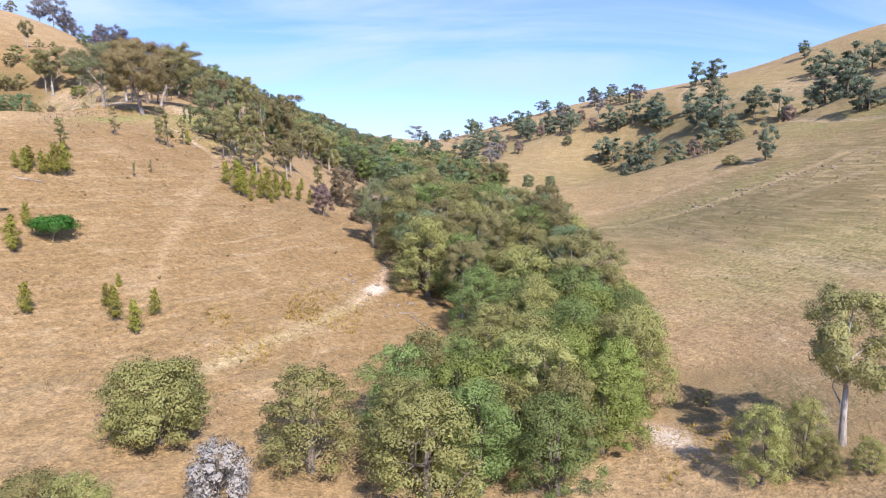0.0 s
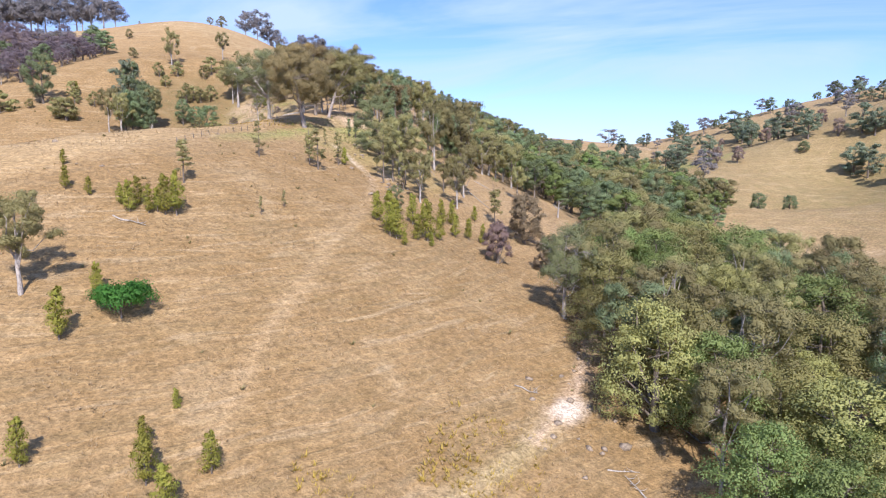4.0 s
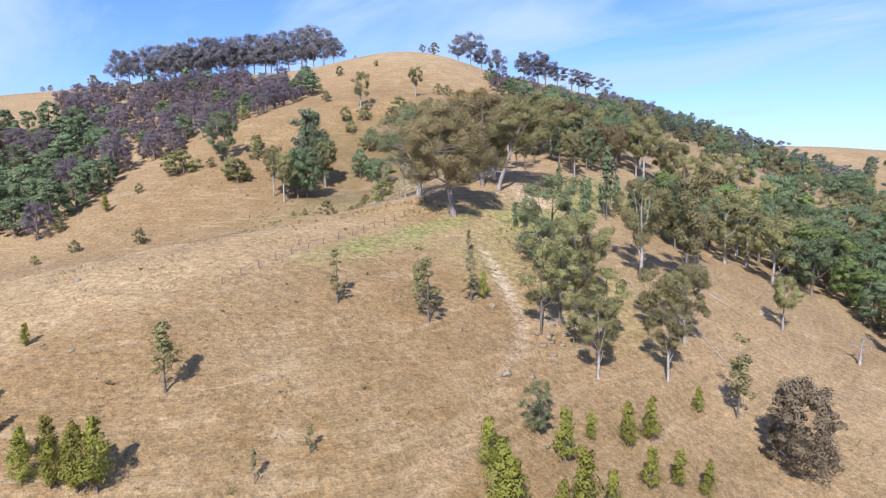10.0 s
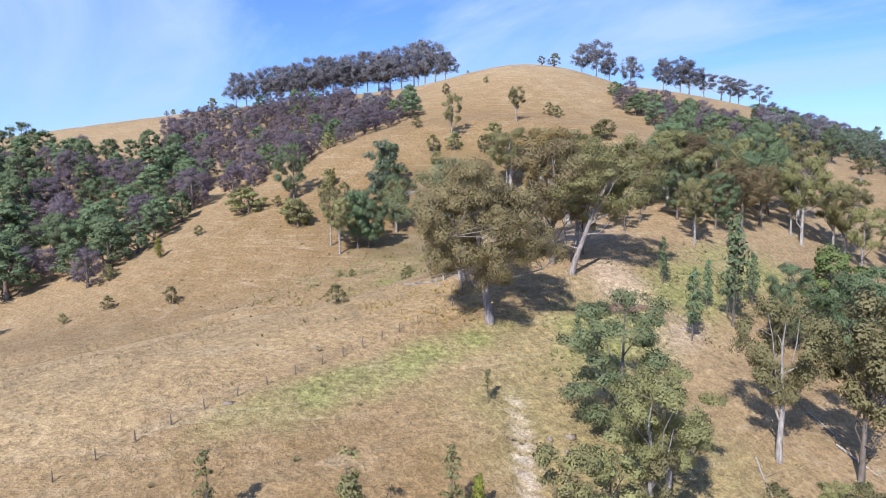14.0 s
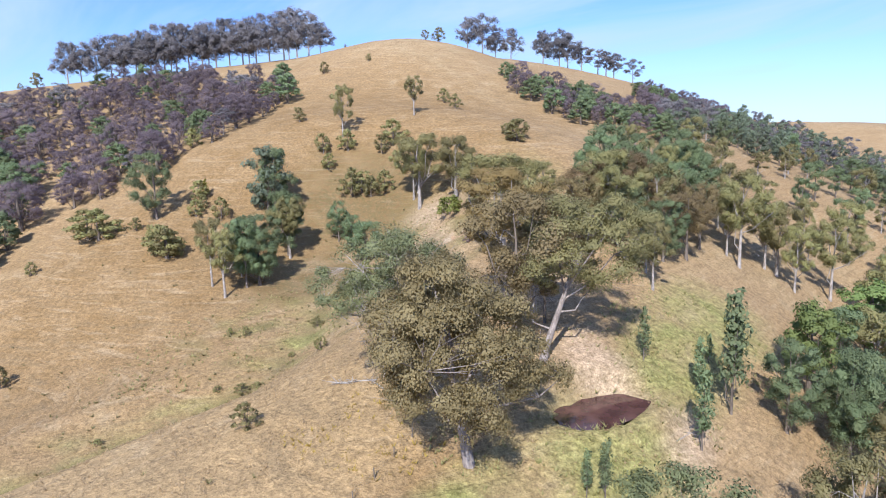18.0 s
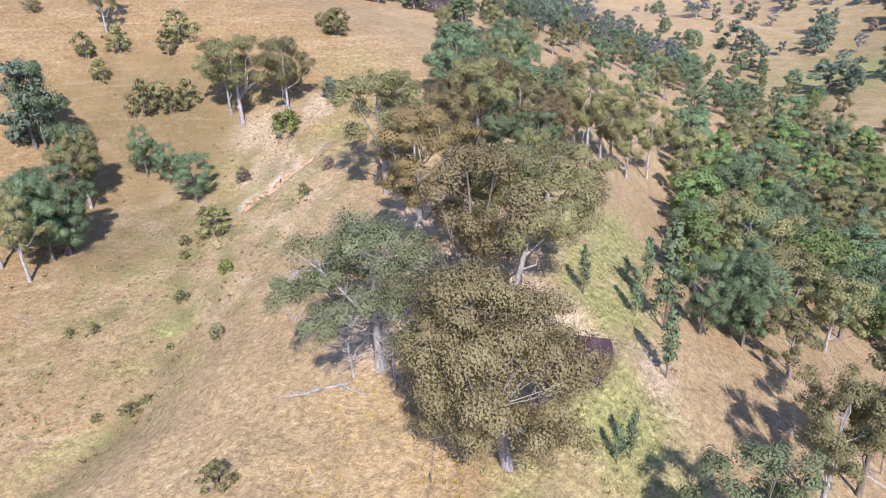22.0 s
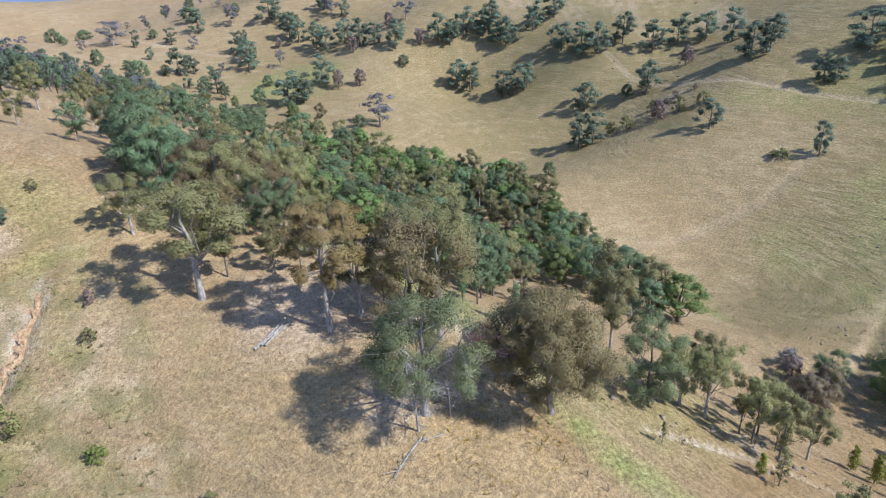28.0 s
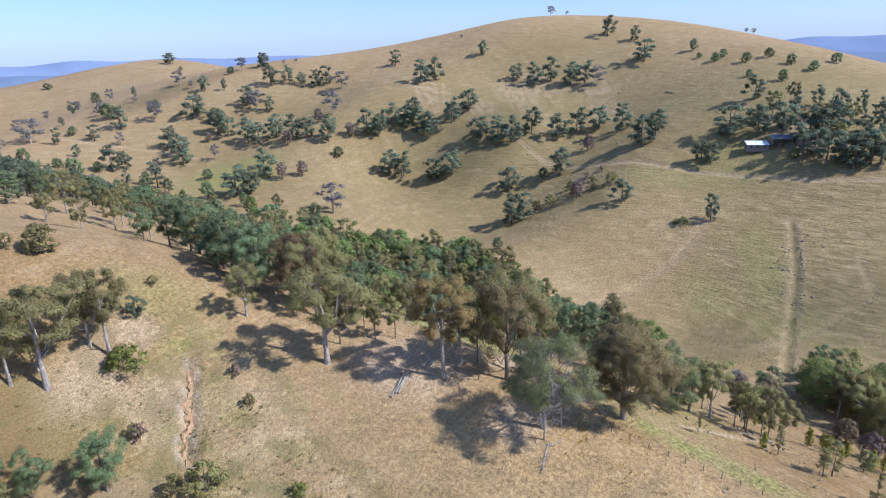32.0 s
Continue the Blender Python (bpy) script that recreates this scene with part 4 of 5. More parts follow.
for x, y, h, wide in (
        (-125.8, 265.7, 13.2, 1.2), (-107.8, 239.5, 14.7, 1.2), (-117.8, 262.3, 11.4, 1.2), (-115.5, 268.6, 9.1, 1.2),
        (-113.5, 259.9, 10.5, 1.2), (-57.7, 228.8, 23.1, 1.2),
        (-64.7, 185.8, 14.5, 1), (-64.3, 190.7, 14.0, 1.1), (-62.2, 194.0, 12.5, 1), (-57.8, 192.5, 12.5, 1.2),
        (-60.5, 188.0, 9.0, 1), (-55.4, 203.9, 11.0, 1.1),
):
    stand("slim_gum_tree", x, y, h, wide, "gums round the dam")
for x, y, h, wide in (
        (-111.1, 241.8, 16.7, 1.2),
):
    stand("white_gum_tree", x, y, h, wide, "gums round the dam")
for x, y, h, wide in (
        (-107.8, 231.3, 22.0, 1.2), (-121.7, 278.9, 14.5, 1.2),
):
    stand("bronze_gum_tree", x, y, h, wide, "gums round the dam")
for x, y, h, wide in (
        (-115.8, 217.0, 20.5, 1.2),
):
    stand("spreading_gum_tree", x, y, h, wide, "gums round the dam")
for x, y, h, wide in (
        (-126.8, 310.5, 15.1, 1.2),
):
    stand("green_gum_tree", x, y, h, wide, "gums round the dam")
for x, y, h, wide in (
        (-75.5, 249.9, 13.2, 1), (-68.4, 253.5, 13.6, 1),
):
    stand("green_gum_tree", x, y, h, wide, "trees above the creek")
for x, y, h, wide in (
        (-65.8, 199.0, 15.5, 1), (-82.5, 331.2, 20.2, 1), (-88.0, 318.2, 15.8, 1),
):
    stand("gum_tree", x, y, h, wide, "trees above the creek")
for x, y, h, wide in (
        (-87.4, 253.8, 4.7, 1), (-85.7, 244.1, 8.1, 1), (-81.4, 244.4, 17.3, 1), (-81.5, 232.7, 10.6, 1),
        (-93.4, 243.3, 7.9, 1), (-86.0, 215.5, 6.7, 1), (-87.4, 214.0, 5.4, 1), (-83.9, 255.6, 9.2, 1),
):
    stand("dark_sapling", x, y, h, wide, "gums round the dam")
for x, y, h, wide in (
        (-189.1, 232.9, 16.1, 1), (-198.2, 258.2, 17.1, 1), (-183.5, 292.4, 17.3, 1), (-168.4, 293.7, 16.3, 1),
        (-199.2, 258.8, 16.1, 1), (-195.5, 233.5, 16.6, 0.8),
):
    stand("gum_tree", x, y, h, wide, "trees on the hill slope")
for x, y, h, wide in (
        (-189.4, 242.6, 15.1, 1), (-234.7, 240.2, 19.0, 1), (-215.6, 266.7, 19.0, 1), (-195.4, 241.6, 14.7, 1),
        (-195.2, 273.0, 11.6, 1), (-190.4, 243.2, 17.2, 1), (-190.1, 239.4, 17.0, 0.9), (-199.4, 258.6, 17.8, 0.9),
):
    stand("green_gum_tree", x, y, h, wide, "trees on the hill slope")
for x, y, h, wide in (
        (-216.6, 264.9, 22.0, 1),
):
    stand("hill_gum_tree", x, y, h, wide, "trees on the hill slope", "dark spreading gum on the hill slope")
for x, y, h, wide in (
        (-223.2, 300.9, 17.3, 0.8), (-210.9, 323.5, 13.5, 0.9),
):
    stand("gum_tree", x, y, h, wide, "trees near the hilltop")
for x, y, h, wide in (
        (-231.6, 365.0, 6.3, 1), (-296.9, 384.7, 3.8, 1), (-309.9, 366.1, 6.3, 1), (-476.1, 261.4, 3.6, 1),
        (-474.5, 265.3, 4.2, 1), (-467.7, 288.9, 8.8, 1), (-469.8, 281.0, 4.0, 1), (-498.1, 186.3, 2.5, 1),
        (-304.2, 436.8, 5.7, 1), (-298.8, 442.4, 8.4, 1), (-340.2, 407.9, 2.1, 1),
):
    stand("scrub_bush", x, y, h, wide, "trees near the hilltop")
for x, y, h, wide in (
        (-236.1, 196.0, 6.8, 1), (-232.8, 254.6, 5.6, 1),
):
    stand("young_pine", x, y, h, wide, "trees on the hill slope")
for x, y, h, wide in (
        (-238.7, 182.3, 5.2, 1), (-200.1, 190.1, 4.9, 1), (-214.2, 177.7, 3.9, 1), (-214.8, 167.5, 2.9, 1),
        (-230.0, 152.2, 6.4, 1), (-244.6, 225.1, 9.0, 1.4), (-213.9, 232.3, 8.6, 1), (-146.0, 225.8, 2.9, 1),
        (-126.9, 198.4, 3.9, 1), (-234.3, 234.0, 4.0, 1), (-240.4, 209.2, 3.8, 1), (-240.6, 226.4, 9.0, 1.6),
        (-166.9, 319.7, 6.6, 1), (-229.0, 250.9, 4.6, 1), (-226.9, 247.8, 5.3, 1), (-198.7, 289.6, 6.6, 1),
        (-217.5, 231.9, 8.2, 1), (-195.1, 291.9, 7.4, 1), (-270.8, 272.4, 7.3, 1), (-223.0, 291.9, 6.9, 1),
        (-204.1, 286.9, 9.0, 1), (-244.8, 299.7, 5.6, 1), (-232.9, 252.6, 6.4, 1), (-222.0, 252.8, 6.3, 1),
):
    stand("scrub_bush", x, y, h, wide, "trees on the hill slope")
for x, y, h, wide in (
        (-214.3, 232.0, 9.0, 1.3), (-202.3, 289.2, 7.0, 1.3), (-205.4, 307.0, 8.2, 1.2), (-217.3, 297.7, 7.3, 1),
        (-165.4, 319.7, 7.1, 1.3), (-215.4, 352.4, 5.9, 1), (-172.1, 223.5, 1.6, 1), (-168.4, 224.8, 2.1, 1),
        (-170.6, 274.3, 3.5, 1), (-217.0, 288.7, 5.6, 1), (-206.2, 302.4, 6.5, 1),
):
    stand("scrub_bush", x, y, h, wide, "trees on the hill slope")
for x, y, h, wide in (
        (-178.6, 289.5, 20.9, 1.4), (-166.2, 290.5, 18.4, 1),
):
    stand("gum_tree", x, y, h, wide, "trees of the western gully")
for x, y, h, wide in (
        (-165.4, 286.8, 4.9, 1.3), (-156.1, 243.7, 2.4, 1),
):
    stand("lime_bush", x, y, h, wide, "trees of the western gully")
for x, y, h, wide in (
        (-179.0, 268.0, 10.9, 1.4), (-188.8, 272.3, 9.7, 1),
):
    stand("green_gum_tree", x, y, h, wide, "trees of the western gully")
for x, y, h, wide in (
        (-166.8, 256.7, 6.2, 1.3), (-150.8, 265.5, 3.0, 1), (-149.7, 303.0, 2.9, 1), (-163.5, 320.0, 1.7, 1),
        (-171.0, 259.8, 4.6, 1), (-171.4, 322.4, 3.8, 1),
):
    stand("scrub_bush", x, y, h, wide, "trees of the western gully")
for x, y, h, wide in (
        (-148.6, 273.3, 2.9, 1), (-169.9, 273.7, 3.2, 1),
):
    stand("reddish_bush", x, y, h, wide, "trees of the western gully")
for x, y, h, wide in (
        (259.3, 1069.6, 18.0, 1.7), (184.1, 732.2, 14.6, 1.7), (-2.9, 703.3, 13.2, 1.4), (109.2, 721.2, 15.2, 1.4),
        (-22.0, 632.6, 20.0, 1.4), (116.5, 662.7, 20.0, 1.4), (121.7, 638.7, 13.3, 1.4), (244.7, 600.9, 15.0, 1.4),
        (288.9, 527.9, 14.0, 1.4), (203.5, 397.4, 20.0, 1.4), (131.1, 458.0, 20.0, 1.4), (369.6, 413.7, 13.6, 1.4),
        (329.7, 386.6, 18.8, 1.9), (356.1, 354.7, 10.6, 1.4), (125.3, 309.3, 15.4, 1.4), (128.6, 260.0, 17.4, 0.8),
        (180.4, 284.3, 14.0, 1.4), (180.8, 278.4, 13.1, 1.4), (71.5, 642.6, 20.0, 1.4), (73.8, 631.6, 20.0, 1.4),
        (-157.5, 296.0, 5.7, 1.4), (23.3, 712.1, 19.3, 1.4), (73.1, 680.2, 20.0, 1.9), (-11.8, 632.8, 12.6, 1.4),
):
    stand("hill_gum_tree", x, y, h, wide, "trees on the far hill")
for x, y, h, wide in (
        (-13.3, 585.6, 17.9, 1.4), (29.9, 631.3, 20.0, 1.4), (30.6, 649.0, 17.5, 1.4), (23.0, 615.7, 18.6, 1.4),
        (153.1, 677.3, 20.0, 1.4), (167.3, 668.0, 16.5, 1.4), (172.8, 655.5, 12.5, 1.4), (176.6, 639.5, 15.7, 1.4),
        (184.6, 634.3, 17.4, 1.4), (75.7, 606.7, 20.0, 1.4), (74.8, 590.1, 17.8, 1.4), (90.1, 588.1, 20.0, 1.4),
        (89.0, 564.8, 20.0, 1.4), (96.9, 557.0, 15.2, 1.4), (102.8, 539.5, 19.8, 1.4), (10.2, 525.9, 20.0, 1.7),
        (17.9, 521.1, 20.0, 1.4), (39.5, 534.7, 20.0, 1.4), (131.4, 526.4, 20.0, 1.4), (136.5, 519.1, 17.8, 1.4),
        (148.1, 517.6, 20.0, 1.4), (157.3, 507.7, 20.0, 1.4), (160.8, 495.9, 20.0, 1.4), (162.2, 488.2, 20.0, 1.4),
):
    stand("hill_gum_tree", x, y, h, wide, "trees on the far hill")
for x, y, h, wide in (
        (118.1, 490.7, 20.0, 1.4), (123.5, 483.1, 20.0, 1.4), (139.9, 447.6, 20.0, 1.4), (203.9, 532.2, 20.0, 1.4),
        (218.1, 528.2, 20.0, 1.4), (163.6, 507.1, 20.0, 1.4), (179.3, 478.7, 20.0, 1.4), (194.5, 473.1, 20.0, 1.4),
):
    stand("hill_gum_tree", x, y, h, wide, "trees on the far hill")
for x, y, h, wide in (
        (-40.4, 729.4, 19.0, 1.9), (115.0, 648.4, 19.0, 1.4), (131.5, 565.3, 19.0, 1.4), (29.3, 452.4, 19.0, 1.4),
        (49.3, 703.6, 17.7, 1.4), (286.0, 408.7, 16.1, 1.4), (179.6, 607.5, 16.3, 1.4), (428.5, 537.7, 10.8, 1.4),
        (441.1, 525.0, 4.6, 1.4), (470.8, 344.4, 4.8, 1.4), (468.4, 337.1, 6.1, 1.4), (296.1, 1135.4, 9.4, 1.4),
        (217.2, 777.3, 9.6, 1.4), (166.2, 742.4, 13.9, 1.4), (186.0, 731.1, 12.4, 1.4), (202.2, 720.1, 5.0, 1.4),
        (212.6, 712.9, 4.6, 1.4), (108.5, 763.0, 14.1, 1.4), (63.6, 766.6, 5.9, 1.4), (29.5, 764.5, 10.3, 1.4),
        (317.6, 576.0, 4.2, 1.4),
):
    stand("hill_bronze_gum", x, y, h, wide, "trees on the far hill")
for x, y, h, wide in (
        (153.2, 741.9, 7.6, 1), (247.2, 1017.4, 6.0, 1), (100.7, 1089.5, 8.0, 1.5), (-8.8, 729.1, 8.0, 1),
        (-30.2, 636.1, 7.6, 1), (-50.5, 650.9, 7.8, 1), (97.2, 522.5, 8.0, 1), (17.7, 455.9, 8.0, 1),
        (18.4, 573.4, 8.0, 1), (341.0, 344.4, 4.9, 1), (333.0, 329.0, 7.4, 1), (330.7, 304.8, 8.0, 1),
        (344.1, 292.2, 8.0, 1), (331.3, 273.0, 8.0, 1), (294.8, 292.2, 5.6, 1), (355.2, 247.4, 8.0, 1),
        (44.4, 356.3, 8.0, 1), (55.4, 348.3, 6.8, 1), (193.1, 236.3, 6.5, 1), (343.7, 326.0, 7.0, 1),
        (159.4, 382.3, 8.0, 1), (322.1, 255.7, 7.9, 1), (289.0, 268.2, 8.0, 1),
):
    stand("round_bush", x, y, h, wide, "trees on the far hill")
for x, y, h, wide in (
        (267.1, 475.2, 15.8, 1.4), (265.4, 456.7, 20.0, 1.4), (280.0, 448.7, 20.0, 1.4), (279.0, 428.7, 20.0, 1.4),
        (286.8, 419.6, 18.8, 1.4), (171.7, 445.0, 20.0, 1.4), (173.8, 430.6, 20.0, 1.4), (179.3, 421.5, 20.0, 1.4),
        (196.7, 415.4, 20.0, 1.4), (219.1, 389.6, 20.0, 1.4), (228.3, 375.9, 20.0, 1.4), (220.1, 354.5, 20.0, 1.4),
        (190.1, 326.7, 20.0, 1.4), (196.8, 320.1, 20.0, 1.4), (372.6, 442.4, 18.9, 1.4), (140.8, 398.0, 20.0, 1.4),
        (107.1, 373.4, 20.0, 1.4), (114.6, 369.7, 17.3, 1.4), (163.3, 371.4, 20.0, 1.4),
):
    stand("hill_gum_tree", x, y, h, wide, "trees on the far hill's shoulder")
for x, y, h, wide in (
        (58.2, 636.4, 8.6, 1), (80.5, 561.0, 12.0, 1), (43.3, 520.6, 12.0, 1), (55.6, 514.4, 12.0, 1),
        (117.2, 566.8, 12.0, 1), (193.6, 366.8, 12.0, 1), (130.5, 341.1, 12.0, 1), (119.1, 532.8, 12.0, 1),
):
    stand("twiggy_tree", x, y, h, wide, "trees on the far hill")
for x, y, h, wide in (
        (207.6, 277.2, 20.0, 1.9), (210.2, 261.4, 20.0, 1.4), (251.0, 275.7, 16.9, 1.4), (217.2, 249.2, 20.0, 1.4),
        (211.4, 233.8, 20.0, 1.4), (210.0, 227.6, 20.0, 1.4), (220.3, 221.2, 20.0, 1.4), (195.7, 232.7, 20.0, 1.4),
        (195.4, 212.8, 20.0, 1.4), (192.8, 206.8, 20.0, 1.4), (197.7, 199.8, 20.0, 1.4), (199.4, 195.4, 20.0, 1.4),
        (192.5, 219.9, 20.0, 1.4),
):
    stand("hill_gum_tree", x, y, h, wide, "gums round the sheds")
for x, y, h, wide in (
        (-63.5, 103.8, 3.9, 1),
):
    stand("shade_tree", x, y, h, wide, "young trees on the west slope")
for x, y, h, wide in (
        (-75.8, 101.2, 12.5, 1.2),
):
    stand("gum_tree", x, y, h, wide, "young trees on the west slope")
for x, y, h, wide in (
        (-28.9, 65.0, 9.4, 1),
):
    stand("big_bush", x, y, h, wide, "growth at the creek mouth")
for x, y, h, wide in (
        (41.0, 64.5, 16.4, 1.15),
):
    stand("gum_tree", x, y, h, wide, "growth at the creek mouth")
for x, y, h, wide in (
        (31.1, 60.4, 8.6, 0.9), (35.2, 61.1, 8.3, 0.8), (40.5, 59.3, 3.6, 1.3), (36.4, 59.4, 4.9, 1),
        (-31.2, 48.3, 7.0, 1.5), (-27.4, 48.5, 7.3, 1.4),
):
    stand("olive_creek_tree", x, y, h, wide, "growth at the creek mouth")
for x, y, h, wide in (
        (32.6, 78.3, 2.5, 1),
):
    stand("scrub_bush", x, y, h, wide, "growth at the creek mouth")
for x, y, h, wide in (
        (-462.9, 303.6, 23.4, 1.2), (-461.0, 310.1, 21.2, 1.2), (-458.3, 318.0, 24.8, 1.2), (-456.1, 325.5, 26.0, 1.2),
        (-453.7, 332.1, 24.4, 1.2), (-451.3, 338.3, 26.7, 1.2), (-448.3, 345.6, 26.4, 1.2), (-445.6, 353.2, 29.0, 1.2),
        (-442.9, 359.4, 29.0, 1.2), (-439.4, 365.8, 28.3, 1.2), (-435.5, 372.7, 28.9, 1.2), (-431.4, 379.8, 29.0, 1.2),
        (-426.0, 386.1, 29.0, 1.2), (-420.1, 392.0, 29.0, 1.2), (-412.2, 396.6, 29.0, 1.2), (-401.7, 399.1, 29.0, 1.2),
        (-386.2, 398.8, 29.0, 1.2), (-372.5, 398.2, 29.0, 1.2), (-362.6, 399.2, 25.7, 1.2), (-354.6, 401.3, 17.9, 1.2),
        (-450.2, 341.8, 20.8, 1.2), (-443.9, 356.5, 23.1, 1.2), (-433.6, 376.1, 23.7, 1.2), (-416.5, 394.3, 24.6, 1.2),
):
    stand("umbrella_gum", x, y, h, wide, "gums on the ridge")
for x, y, h, wide in (
        (-380.8, 398.5, 19.0, 1.2),
):
    stand("umbrella_gum", x, y, h, wide, "gums on the ridge")
for x, y, h, wide in (
        (-287.7, 454.9, 17.3, 1.2), (-282.5, 462.1, 22.7, 1.2), (-278.6, 469.7, 14.7, 1.2), (-328.9, 561.3, 22.2, 1.2),
        (-315.5, 584.7, 25.0, 1.2), (-307.3, 595.2, 28.2, 1.2), (-302.8, 600.1, 25.5, 1.2),
):
    stand("umbrella_gum", x, y, h, wide, "trees near the hilltop")
for x, y, h, wide in (
        (-295.5, 608.6, 19.0, 1.4), (-286.4, 617.8, 19.0, 1.4), (-282.0, 622.8, 19.0, 1.4), (-277.5, 627.2, 19.0, 1.4),
        (-266.9, 638.5, 17.6, 1.4),
):
    stand("hill_bronze_gum", x, y, h, wide, "trees near the hilltop")
for x, y, h, wide in (
        (-125.4, 342.8, 14.8, 1),
):
    stand("green_gum_tree", x, y, h, wide, "trees near the hilltop")
for x, y, h, wide in (
        (-119.6, 323.9, 14.2, 1), (-100.9, 309.6, 14.8, 1), (-97.6, 307.9, 21.0, 1), (-105.5, 273.3, 12.2, 1),
        (-101.8, 267.6, 12.7, 1), (-94.9, 319.3, 16.7, 1), (-107.6, 324.7, 11.8, 1), (-129.3, 370.3, 11.1, 1),
):
    stand("gum_tree", x, y, h, wide, "gums on the upper flank")
for x, y, h, wide in (
        (120.4, 271.2, 4.7, 1.8), (119.1, 275.0, 3.2, 1.4), (138.3, 349.1, 9.0, 1), (140.0, 335.2, 9.0, 1),
        (145.4, 325.7, 7.9, 1.3), (127.0, 357.6, 8.4, 1), (124.2, 365.9, 7.2, 1),
):
    stand("scrub_bush", x, y, h, wide, "trees on the far hill")


stand("ghost_bush", -20, 57, 6.2, 1.0, "growth at the creek mouth")
for x, y, h, wide in ((-153.5, 214, 2.0, 1.6), (-152.4, 216.5, 1.2, 1.8), (-156.5, 211, 1.1, 1.9), (-161, 237, 2.4, 1.3), (-159, 192, 1.0, 1.8), (-169, 249, 1.7, 1.7), (-171.5, 253, 2.4, 1.2), (-156, 226.5, 0.9, 2.0)):
    stand("scrub_bush", x, y, h, wide, "scrub along the western gully")
for kind, x, y, h, wide in (("spreading_gum_tree", -17.0, 148.5, 15.5, 0.9), ("gum_tree", -5.5, 161.5, 13.0, 1.3), ("twiggy_tree", -15.7, 196.5, 8.5, 1.0), ("twiggy_tree", 26.5, 118.0, 11.0, 1.3)):
    stand(kind, x, y, h, wide, "gums of the middle creek")
for x, y, h in ((146, 354, 4.5), (151, 350, 3.6), (157, 348, 4.0), (163, 341, 3.2), (149, 346, 3.0)):
    stand("twiggy_tree", x, y, h, 1.3, "trees on the far hill")
for kind, x, y, h in (("twiggy_tree", -12.5, 204.0, 7.0), ("green_gum_tree", -9.0, 197.0, 11.5), ("ghost_bush", -8.0, 207.0, 5.5)):
    stand(kind, x, y, h, 1.1, "trees on the creek bank")
# woods, by their outlines on the plan
stand("olive_creek_tree", -13.2, 64.5, 11.8, 1.3, "growth at the creek mouth")
wood([(12, 62), (22, 74), (32, 98), (31, 112), (3, 112), (8, 98), (-1, 83), (-5, 72), (-2, 58)], 5.2,
     ["creek_tree"] * 3 + ["lime_creek_tree"] * 2 + ["olive_creek_tree"] * 5, 10, 14, "trees crowding the creek", 11, wide=1.08)
wood([(30, 112), (31, 130), (26, 168), (20, 186), (0, 188), (-10, 176), (-14, 150), (-8, 132), (0, 112)], 6.2,
     ["green_gum_tree"] * 3 + ["gum_tree"] * 4 + ["olive_creek_tree"] * 3 + ["creek_tree"] * 2, 11, 17, "gums of the middle creek", 19, wide=1.15)
wood([(-18, 236), (-2, 238), (0, 261), (15, 285), (27, 330), (29, 350), (16, 372), (2, 400), (0, 428), (-24, 440), (-40, 420), (-50, 340), (-34, 290), (-20, 250)], 8.2,
     ["upper_creek_tree"] * 3 + ["flank_leafy_tree"] * 2 + ["flank_gum_tree"] * 3 + ["flank_olive_gum"] * 4, 11, 17, "trees of the upper creek", 12, wide=1.2)
wood([(0, 430), (4, 508), (-16, 584), (-60, 590), (-58, 500), (-40, 430)], 14.5,
     ["upper_creek_tree"] * 2 + ["flank_leafy_tree", "round_bush"] + ["flank_olive_gum"] * 2, 8, 14, "trees of the upper creek", 27)
wood([(-74, 378), (-84, 430), (-100, 480), (-60, 520), (-45, 424), (-50, 384)], 14,
     ["flank_gum_tree"] * 3 + ["flank_olive_gum"] * 2, 10, 16, "gums on the wooded flank", 28, wide=1.2)
wood([(-62, 250), (-76, 260), (-77, 290), (-72, 340), (-74, 375), (-50, 380), (-50, 340), (-36, 290)], 9.8,
     ["flank_gum_tree"] * 5 + ["flank_olive_gum"] * 4 + ["flank_leafy_tree"] * 2, 12, 18, "gums on the wooded flank", 13, wide=1.2)
wood([(-92, 330), (-96, 372), (-120, 345), (-135, 334), (-160, 360), (-140, 400), (-120, 470), (-88, 430), (-82, 380)], 16,
     ["flank_gum_tree"] * 2 + ["flank_olive_gum"] * 3 + ["scrub_bush"], 9, 16, "gums on the upper flank", 25)
wood([(0, 262), (15, 285), (27, 330), (29, 350), (16, 374), (5, 372), (10, 340), (0, 300)], 6.5,
     ["flank_leafy_tree"] * 3 + ["upper_creek_tree"], 7, 12, "trees of the upper creek", 26, wide=1.2)
wood([(-120, 470), (-140, 400), (-165, 430), (-180, 560), (-150, 640), (-80, 620), (-60, 590), (-58, 500)], 12,
     ["hill_gum_tree"] * 3 + ["hill_bronze_gum"], 12, 17, "gums behind the flank", 14)
wood([(-255, 120), (-268, 152), (-262, 163), (-238, 178), (-263, 203), (-283, 226), (-350, 232), (-385, 198), (-425, 160), (-380, 90)], 8.4,
     ["valley_tree"] * 5 + ["flank_gum_tree"] * 2 + ["thicket_tree"] * 2, 9, 18, "trees of the western gully wood", 15, wide=1.25)
wood([(-287, 228), (-274, 238), (-262, 262), (-265, 286), (-300, 340), (-328, 352), (-395, 335), (-405, 278), (-398, 243), (-354, 230)], 7.6,
     ["thicket_tree"] * 9 + ["valley_tree"] * 2 + ["hill_bronze_gum"], 7.5, 14, "trees of the hillside thicket", 16, wide=1.3)
